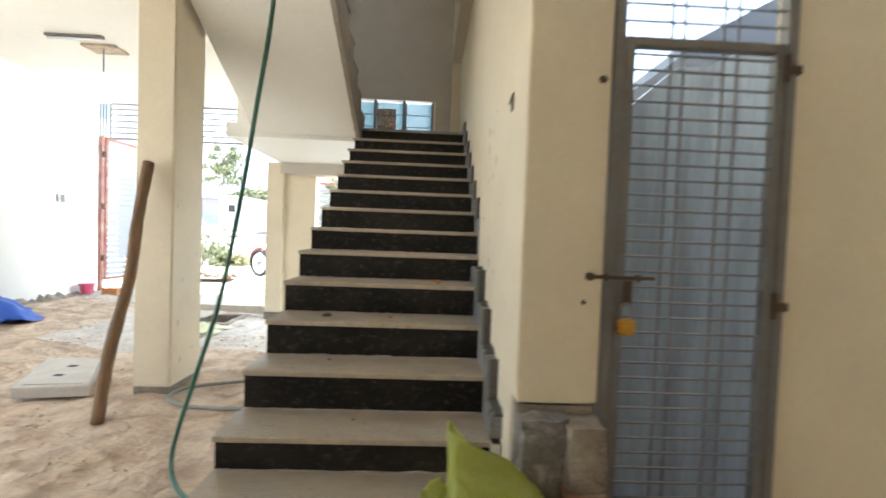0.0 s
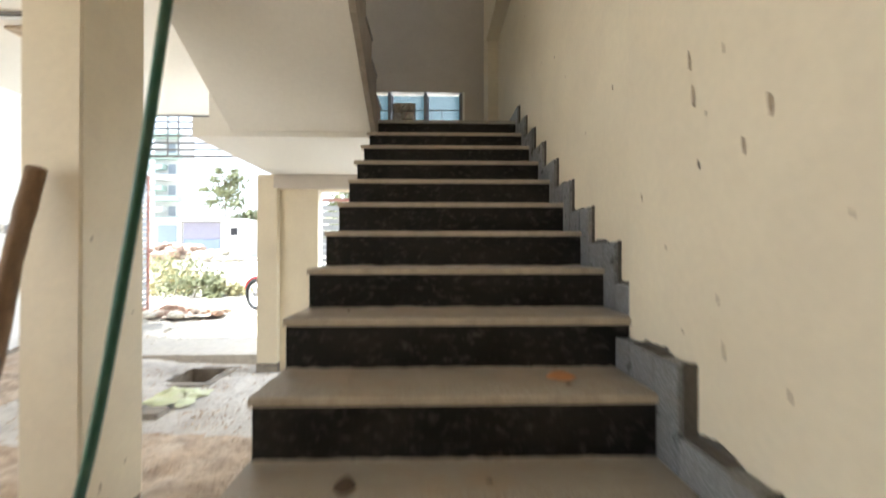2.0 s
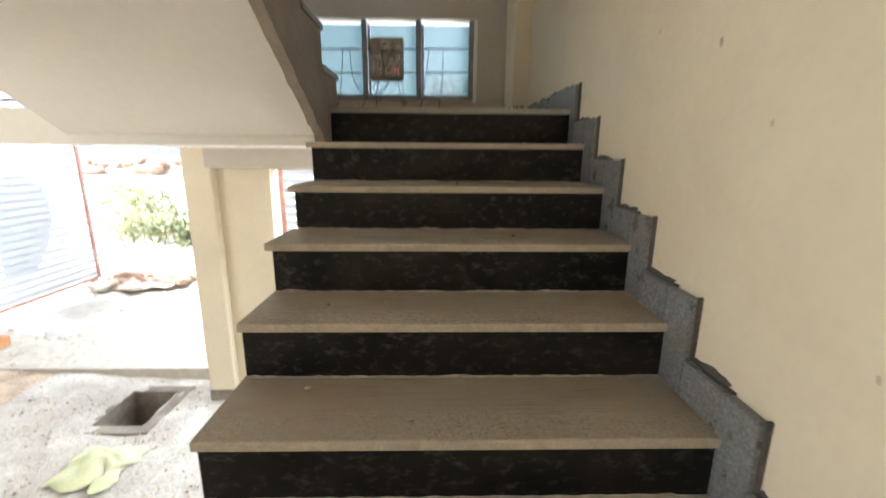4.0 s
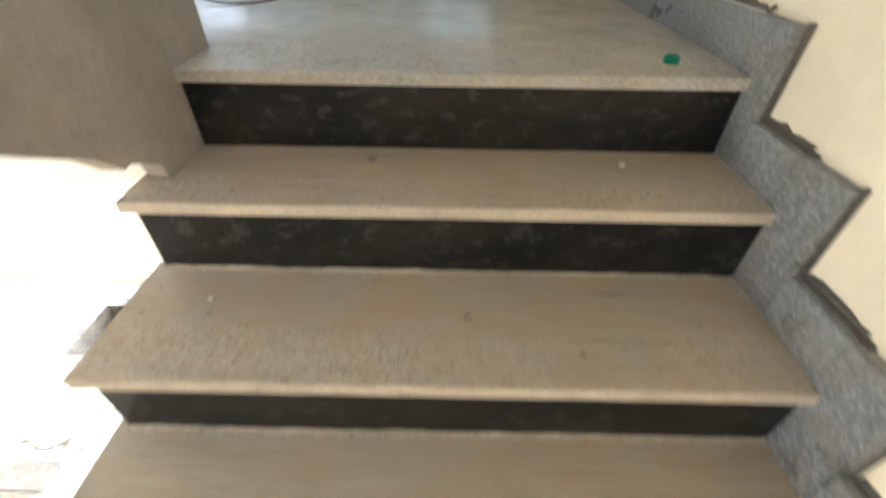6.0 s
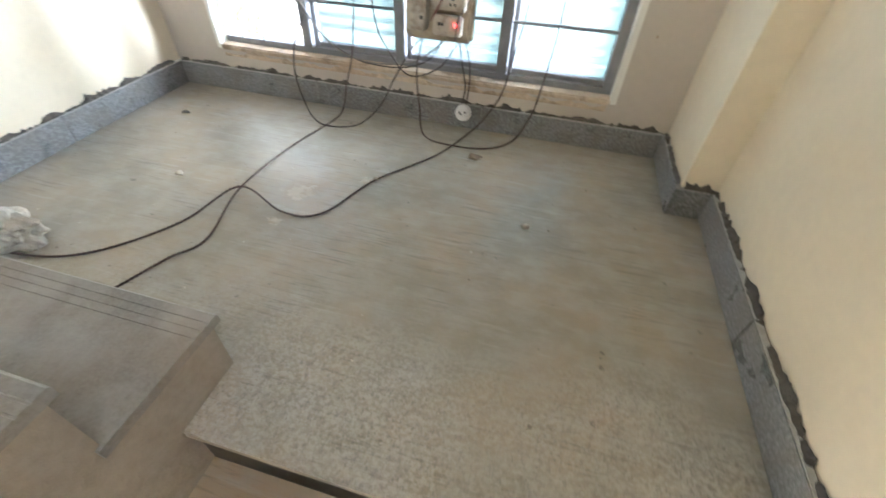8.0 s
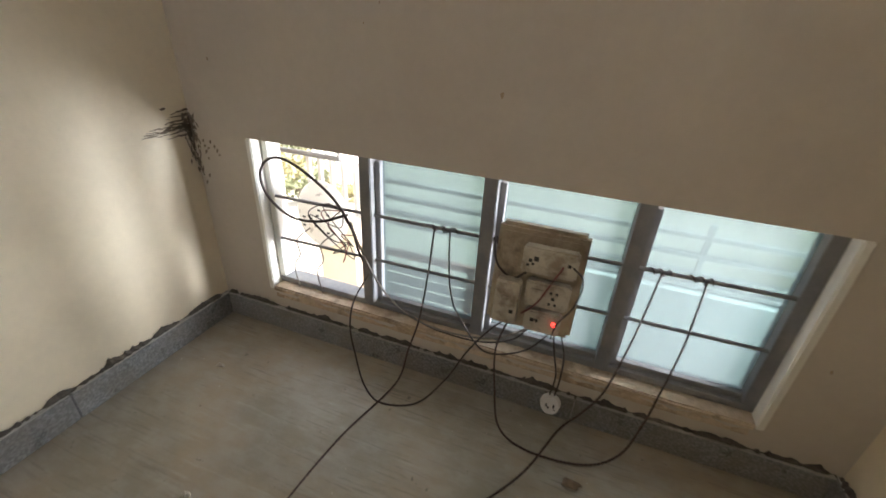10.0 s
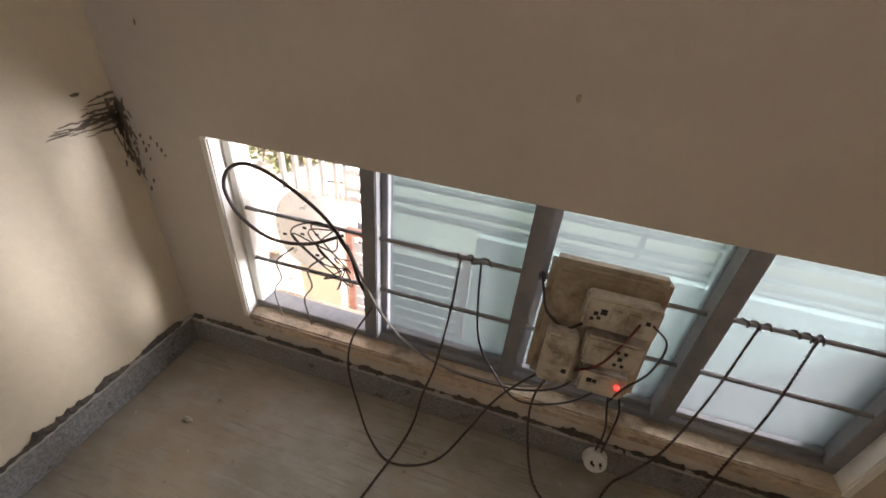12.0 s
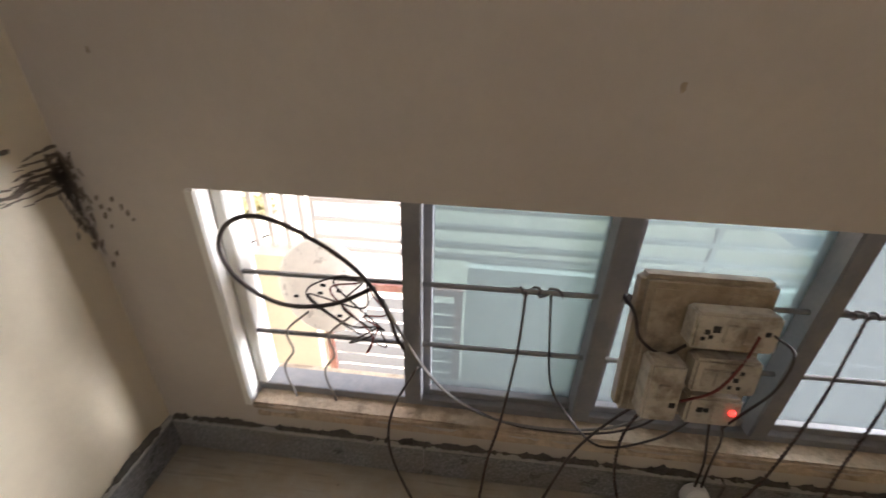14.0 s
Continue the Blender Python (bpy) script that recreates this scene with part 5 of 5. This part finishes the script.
thing("wall_stains", sm, KNOCK, "small dark knocks and spots on the painted walls", "stain", "structure")

# ---- compound front ----
def louvre_leaf(name, label, origin, yaw, width, z0, z1, arc=False):
    """A gate leaf in the plane x' of its own, turned by yaw round its hinge."""
    g = empty(name, label, "gate", (0, 0, 0))
    part("gate_frame", boxes(((0, -0.02, z0), (0.05, 0.02, z1)), ((width - 0.05, -0.02, z0), (width, 0.02, z1)), ((0.05, -0.02, z1 - 0.05), (width - 0.05, 0.02, z1)), ((0.05, -0.02, z0), (width - 0.05, 0.02, z0 + 0.05)), bevel=0.003), RED_STEEL, g, "red oxide steel frame")
    z = z0 + 0.06
    while z < z1 - 0.13:
        b = prism([(-0.004, z), (0.0, z), (0.004, z + 0.078), (0.0, z + 0.078)], 0.05, width - 0.05)
        part("slat", b, GATE, g)
        z += 0.099
    if arc:
        pts = [(width * 0.50 + 0.0, z0 + 0.35)] + [(width * 0.30 + 0.42 * math.sin(math.pi * t / 16) + 0.2, z0 + 0.35 + (z1 - z0 - 0.9) * t / 16) for t in range(17)] + [(width * 0.2, z1 - 0.55), (width * 0.2, z0 + 0.35)]
        part("arc_panel", prism(pts, 0.02, 0.03, "y"), GATE, g, "plain sheet with a curved edge")
    g.matrix_world = pose(*origin, 0, 0, yaw)
    return g


louvre_leaf("gate_leaf", "open white louvred gate leaf with red steel frame", (-4.83, 5.80, 0.0), 89, 1.72, 0.36, 2.86, arc=True)
louvre_leaf("gate_leaf", "closed white louvred gate leaf with red steel frame", (-1.28, 6.0, 0.0), 0, 0.9, 0.22, 2.25)
post = empty("gate_post", "red oxide steel gate post by the white wall", "gate post", (-4.86, 5.75, 0.2))
part("shaft", boxes(((-4.895, 5.725, 0.15), (-4.835, 5.785, 2.86)), bevel=0.004), RED_STEEL, post)
for z in (0.7, 1.6, 2.5):
    part("hinge", boxes(((-4.835, 5.73, z), (-4.81, 5.78, z + 0.1)), bevel=0.003), RUST, post)
grille = empty("gate_grille", "grey steel grille of horizontal pipes above the gate", "grille", (-3.1, 6.0, 3.2))
for z in (2.88, 2.98, 3.08, 3.19, 3.30, 3.40, 3.49):
    part("pipe", tube([(-4.88, 6.0, z), (-1.45, 6.0, z)], 0.014 if z > 2.9 else 0.02, 8), METAL, grille)
for x in (-5.08, -5.03, -4.98, -4.90, -3.50, -3.34, -1.46):
    part("upright", tube([(x, 6.0, 2.88), (x, 6.0, 3.49)], 0.012, 8), METAL, grille)
wall("wall_front_yard", "beige yard wall beside the gate", FACADE, ((-0.36, 5.95, -0.2), (2.8, 6.1, 2.44)))
wall("pillar_gate", "beige gate pillar", WALL, ((-1.62, 5.9, -0.2), (-1.30, 6.2, 2.45)))
rail = empty("yard_railing", "white steel railing of horizontal pipes on the yard wall", "railing", (0, 6.02, 2.5))
for z in (2.47, 2.545, 2.66, 2.78):
    part("pipe", boxes(((-1.28, 6.0, z - 0.014), (2.8, 6.04, z + 0.014)), bevel=0.003), RAILPAINT, rail)
for x in (-1.74, -1.64, -1.54, -1.44, -1.34, -1.27, 0.55, 0.95, 2.0):
    part("upright", boxes(((x - 0.014, 6.001, 2.446), (x + 0.014, 6.039, 2.86)), bevel=0.002), RAILPAINT, rail)
wall("pavement", "pale concrete apron before the gate", OUTSIDE, ((-4.8, 5.05, -0.1), (-1.62, 6.4, 0.115)))

# boundary wall in the side passage beyond the grille door
thing("wall_boundary", prism([(1.2, -0.3), (3.6, -0.3), (3.6, 2.36), (2.39, 2.32), (2.195, 2.215), (2.05, 2.207), (1.807, 1.99), (1.2, 1.75)], 0.34, 0.46, "y"), BOUNDARY, "streaked blue-white boundary wall with a stepped top beyond the door", "wall", "structure")
neighbour = empty("neighbour_house", "neighbouring house with a dark sheet roof", "house", (7, 3, 0), kind="")
part("wall", boxes(((5.6, 4.6, -0.3), (10, 12, 4.3))), BOUNDARY, neighbour)
part("roof", prism([(4.35, 4.02), (4.35, 4.16), (7.6, 6.0), (10.6, 4.5), (10.6, 4.36)], 4.2, 12.4, "y"), ROOFING, neighbour, "dark sheet roof with deep eaves")

# ---- street beyond ----
def house(name, label, x0, y0, x1, y1, z1, cols, rows, shutters=False, roof=True):
    h = empty(name, label, "house", ((x0 + x1) / 2, y0, 0.1))
    part("wall", boxes(((x0, y0, -0.2), (x1, y1, z1))), FACADE, h)
    if roof:
        part("roof", boxes(((x0 - 0.3, y0 - 0.4, z1), (x1 + 0.3, y1 + 0.3, z1 + 0.18)), bevel=0.02), FACADE, h)
    for i in range(cols):
        for j in range(rows):
            w = (x1 - x0) / cols
            hh = z1 / rows
            a, b = x0 + w * (i + 0.22), x0 + w * (i + 0.78)
            zb, zt = (0.15, z1 * 0.72) if shutters else (hh * j + hh * 0.35, hh * j + hh * 0.78)
            win = part("shutter" if shutters else "window", boxes(((a, y0 - 0.03, zb), (b, y0 + 0.02, zt)), bevel=0.01), BLUESHUT if shutters else FARGLASS, h)
            part("lintel", boxes(((a - 0.06, y0 - 0.05, zt), (b + 0.06, y0 - 0.001, zt + 0.07))), FACADE, win)
            part("sill", boxes(((a - 0.06, y0 - 0.05, zb - 0.07), (b + 0.06, y0 - 0.001, zb))), FACADE, win)
    return h


shop = empty("shop_house", "low pale shop with a blue shutter and violet wall", "house", (-19.5, 36, 0.9))
part("wall", boxes(((-24.4, 36, 0.2), (-15.6, 42, 4.05))), FACADE, shop)
part("roof", boxes(((-24.7, 35.2, 4.05), (-15.3, 42.3, 4.28)), bevel=0.02), FACADE, shop)
part("shutter", boxes(((-23.2, 35.94, 0.3), (-21.6, 36.02, 3.75)), bevel=0.01), BLUESHUT, shop, "closed blue roller shutter")
part("pier", boxes(((-21.5, 35.8, 0.3), (-21.1, 36.0, 4.04)), bevel=0.02), FACADE, shop)
part("panel", boxes(((-21.0, 35.92, 2.55), (-17.9, 36.0, 4.0)), bevel=0.02), PURPLEWALL, shop, "violet-grey painted wall panel")
part("panel", boxes(((-21.0, 35.93, 0.3), (-17.9, 36.0, 2.54)), bevel=0.02), BLUESHUT, shop, "haze-paled blue lower wall panel")
part("window", boxes(((-17.0, 35.95, 2.9), (-16.45, 36.0, 3.5)), bevel=0.01), DARKGAP, shop, "small dark window")
house("apartment_house", "white multi-storey house across the yard", -46, 44, -32.6, 47, 15.0, 5, 4)
tower = empty("apartment_tower", "slender far block with pale green balconies", "tower", (-38, 60, 0.9))
part("wall", boxes(((-39.4, 60, 0.2), (-36.0, 64, 19))), FACADE, tower)
for q in range(11):
    z = 2.6 + 1.5 * q
    part("balcony", boxes(((-40.2, 58.9, z), (-37.6 if q % 2 else -35.4, 60.0, z + 0.75)), bevel=0.03), BALCONY if q % 3 else FACADE, tower)
for q in range(5):
    part("window", boxes(((-37.4, 59.94, 3.6 + 3.0 * q), (-36.4, 60.02, 5.0 + 3.0 * q)), bevel=0.02), FARGLASS, tower)
house("far_house", "pale two-storey house down the street", -4.0, 34, 9.0, 40, 6.0, 4, 2)


def heap(name, label, material, at, size, count, lump, seed, group):
    """A pile of broken pieces: an uneven core with loose lumps over it."""
    h = empty(name, label, "heap", at, group=group)
    part("core", rock((at[0], at[1], at[2] + 0.02), (size[0], size[1], size[2] * 1.4), seed, 4, 0.45), material, h)
    rnd = random.Random(int(seed * 10))
    for q in range(count):
        a, r = rnd.uniform(0, 6.283), rnd.random() ** 0.5
        x, y = at[0] + 0.52 * size[0] * r * math.cos(a), at[1] + 0.52 * size[1] * r * math.sin(a)
        z = at[2] + size[2] * 0.75 * math.sqrt(max(0, 1 - r * r)) + 0.05
        e = lump * rnd.uniform(0.5, 1.3)
        part("lump", rock((x, y, z), (e * 1.2, e, e * 0.8), q * 1.7 + seed, 1, 0.5), material, h)
    return h


RUBBLE = mat("pinkish_brick_rubble", (0.50, 0.38, 0.29), 0.95, vary=0.35, scale=6, grain=30, bump=0.9, bump_dist=0.02, dirt=(0.60, 0.55, 0.47), dirt_amount=0.8, dirt_scale=3)
EARTHHEAP = mat("brown_broken_earth", (0.34, 0.24, 0.18), 0.95, vary=0.35, scale=2, grain=10, bump=0.9, bump_dist=0.05, dirt=(0.50, 0.42, 0.34), dirt_amount=0.7, dirt_scale=1.5)
heap("rubble_mound", "heap of broken brown brick and earth by the street", EARTHHEAP, (-17.4, 28.3, 0.85), (5.4, 3.0, 1.35), 40, 0.55, 1.3, "mounds by the street")
heap("rubble_mound", "heap of broken brown brick and earth by the street", EARTHHEAP, (-22.0, 28.6, 0.85), (5.0, 3.0, 1.2), 30, 0.55, 4.1, "mounds by the street")
heap("stone_pile", "pile of pale broken stone beside the brown rubble", STONE, (-13.0, 26.0, 0.75), (3.4, 2.2, 0.95), 46, 0.4, 7.7, "mounds by the street")
heap("rubble_patch", "low spread of broken brick and stone by the open gate", RUBBLE, (-4.3, 7.75, 0.24), (1.6, 1.0, 0.05), 60, 0.14, 2.9, "stones by the gate")
for i, (x, y, s) in enumerate([(-4.35, 7.6, 0.5), (-3.9, 7.9, 0.38), (-4.7, 8.3, 0.6), (-3.55, 7.5, 0.22), (-4.1, 7.2, 0.26), (-3.0, 8.6, 0.2), (-2.7, 8.3, 0.25), (-2.5, 8.7, 0.18), (-4.6, 7.2, 0.3)]):
    thing("boulder", rock((x, y, 0.3), (s, s * 0.7, s * 0.55), i * 2.1, 3, 0.5), STONE if i % 3 else BRICKM, "rough pale stone on the dusty ground", "stone", group="stones by the gate")


def leafy(name, label, base, spread, height, count, seed, stem=None, leaf=0.12, foliage=None):
    t = empty(name, label, "tree" if stem else "bush", base)
    rnd = random.Random(seed)
    verts, faces = [], []
    clumps = []
    for q in range(26 if stem else 16):
        a, r, h = rnd.uniform(0, 6.283), rnd.uniform(0.1, 1) ** 0.6, rnd.uniform(0.08 if not stem else 0.0, 1)
        env = spread * (0.35 + 0.65 * math.sin(math.pi * (0.15 + 0.75 * h)))
        clumps.append((Vector(base) + Vector((r * env * math.cos(a), r * env * math.sin(a), (stem or 0) + height * h * rnd.uniform(0.7, 1.1))), spread * rnd.uniform(0.10, 0.24)))
    for _ in range(count):
        c, e = rnd.choice(clumps)
        p = c + Vector((rnd.gauss(0, e), rnd.gauss(0, e), rnd.gauss(0, e * 0.7)))
        p.z = max(p.z, base[2] + 0.03)
        u = Vector((rnd.gauss(0, 1), rnd.gauss(0, 1), rnd.gauss(0, 1))).normalized()
        v = u.cross(Vector((rnd.gauss(0, 1), rnd.gauss(0, 1), 1))).normalized()
        s = leaf * rnd.uniform(0.5, 1.3)
        b = len(verts)
        verts += [p - u * s, p + v * s * 0.35, p + u * s, p - v * s * 0.35]
        faces.append((b, b + 1, b + 2, b + 3))
    me = bpy.data.meshes.new("crown")
    me.from_pydata([tuple(q) for q in verts], [], faces)
    me.materials.append(foliage or LEAF)
    c = new("crown", me)
    c.parent = t
    c.matrix_parent_inverse = Matrix.Translation(-t.location)
    b = Vector(base)
    hh = (stem or 0) + height * 0.7
    part("trunk", tube(spline([b, b + Vector((0.05, 0.02, hh * 0.5)), b + Vector((0.0, 0.08, hh))], 5), 0.03 * (3 if stem else 0.6), 7, [1 - 0.06 * i for i in range(11)]), BARK, t, smooth=True)
    for i in range(4):
        a = i * 1.6 + seed
        part("limb", tube([b + Vector((0, 0, hh * 0.6)), b + Vector((spread * 0.4 * math.cos(a), spread * 0.4 * math.sin(a), hh * 0.95))], 0.02 * (2 if stem else 0.6), 6), BARK, t)
    return t


for i, (x, y, s, h) in enumerate([(-5.6, 10.4, 0.8, 0.55), (-6.4, 10.9, 0.9, 0.6), (-7.3, 12.4, 1.1, 0.75), (-8.6, 14.6, 1.2, 0.8), (-9.9, 15.6, 1.2, 0.9), (-4.9, 10.9, 0.5, 0.35)]):
    leafy("bush", "low dry yellow-green bush in the open plot", (x, y, ground_height(x, y)), s, h, 800, i + 3, None, 0.09, DRYGRASS if i % 2 else LEAF)
leafy("tree", "slim tree with a sparse crown behind the shop", (-22.0, 45, 0.8), 2.2, 4.2, 1300, 9, 5.6, 0.3)
leafy("tree", "broad tree behind the shop roof", (-18.4, 44, 0.8), 2.4, 2.4, 1500, 14, 3.0, 0.3)
leafy("tree", "leafy tree beside the street", (2.0, 24, 0), 2.6, 4.0, 2200, 17, 1.8, 0.28)
leafy("tree", "leafy tree beside the street", (-2.5, 19, 0), 2.0, 3.2, 2200, 19, 1.2, 0.25)


def motorbike(at, yaw):
    m = empty("motorcycle", "red motorcycle parked in the yard", "motorcycle", (0, 0, 0))
    for x in (-0.62, 0.62):
        ring = [(x + 0.29 * math.cos(a), 0, 0.31 + 0.29 * math.sin(a)) for a in [2 * math.pi * i / 28 for i in range(29)]]
        w = part("wheel", tube([(x, -0.05, 0.31), (x, 0.05, 0.31)], 0.05, 12), METAL, m)
        part("tyre", tube(ring, 0.04, 8), TYRE, w)
        rim = [(x + 0.235 * math.cos(a), 0, 0.31 + 0.235 * math.sin(a)) for a in [2 * math.pi * i / 28 for i in range(29)]]
        part("rim", tube(rim, 0.012, 6), WHITE_STEEL, w)
        for i in range(6):
            a = math.pi * i / 3
            part("spoke", tube([(x, 0, 0.31), (x + 0.235 * math.cos(a), 0, 0.31 + 0.235 * math.sin(a))], 0.008, 5), WHITE_STEEL, w)
    part("tank", rock((0.16, 0, 0.80), (0.5, 0.24, 0.2), 3, 3, 0.08), REDPAINT, m, smooth=True)
    part("seat", rock((-0.36, 0, 0.79), (0.75, 0.24, 0.12), 5, 3, 0.06), BLACK, m, smooth=True)
    part("engine", chunk((-0.15, -0.12, 0.3), (0.25, 0.12, 0.62), 2, 0.01, 3), METAL, m)
    part("frame", tube(spline([(-0.62, 0, 0.31), (-0.2, 0, 0.5), (0.2, 0, 0.55), (0.38, 0, 0.85)], 6), 0.022, 8), BLACK, m)
    part("fork", tube([(0.62, 0, 0.31), (0.40, 0, 0.98)], 0.025, 8), WHITE_STEEL, m)
    part("handlebar", tube(spline([(0.28, -0.34, 1.0), (0.40, -0.15, 1.02), (0.40, 0.15, 1.02), (0.28, 0.34, 1.0)], 6), 0.014, 8), BLACK, m)
    part("headlamp", rock((0.5, 0, 0.9), (0.14, 0.16, 0.16), 1, 2, 0.02), WHITE_STEEL, m, smooth=True)
    part("mudguard", tube([(0.62 + 0.35 * math.cos(a), 0, 0.31 + 0.35 * math.sin(a)) for a in [0.3 + 0.2 * i for i in range(10)]], 0.03, 8), REDPAINT, m)
    m.matrix_world = pose(*at, 0, 0, yaw)
    return m


motorbike((-2.6, 8.0, 0.25), 150)

# ---- one overall scale ----
for ob in list(scene.objects):
    if ob.parent is None and ob.type in {'MESH', 'EMPTY'}:
        ob.matrix_world = Matrix.Scale(SIZE, 4) @ ob.matrix_basis
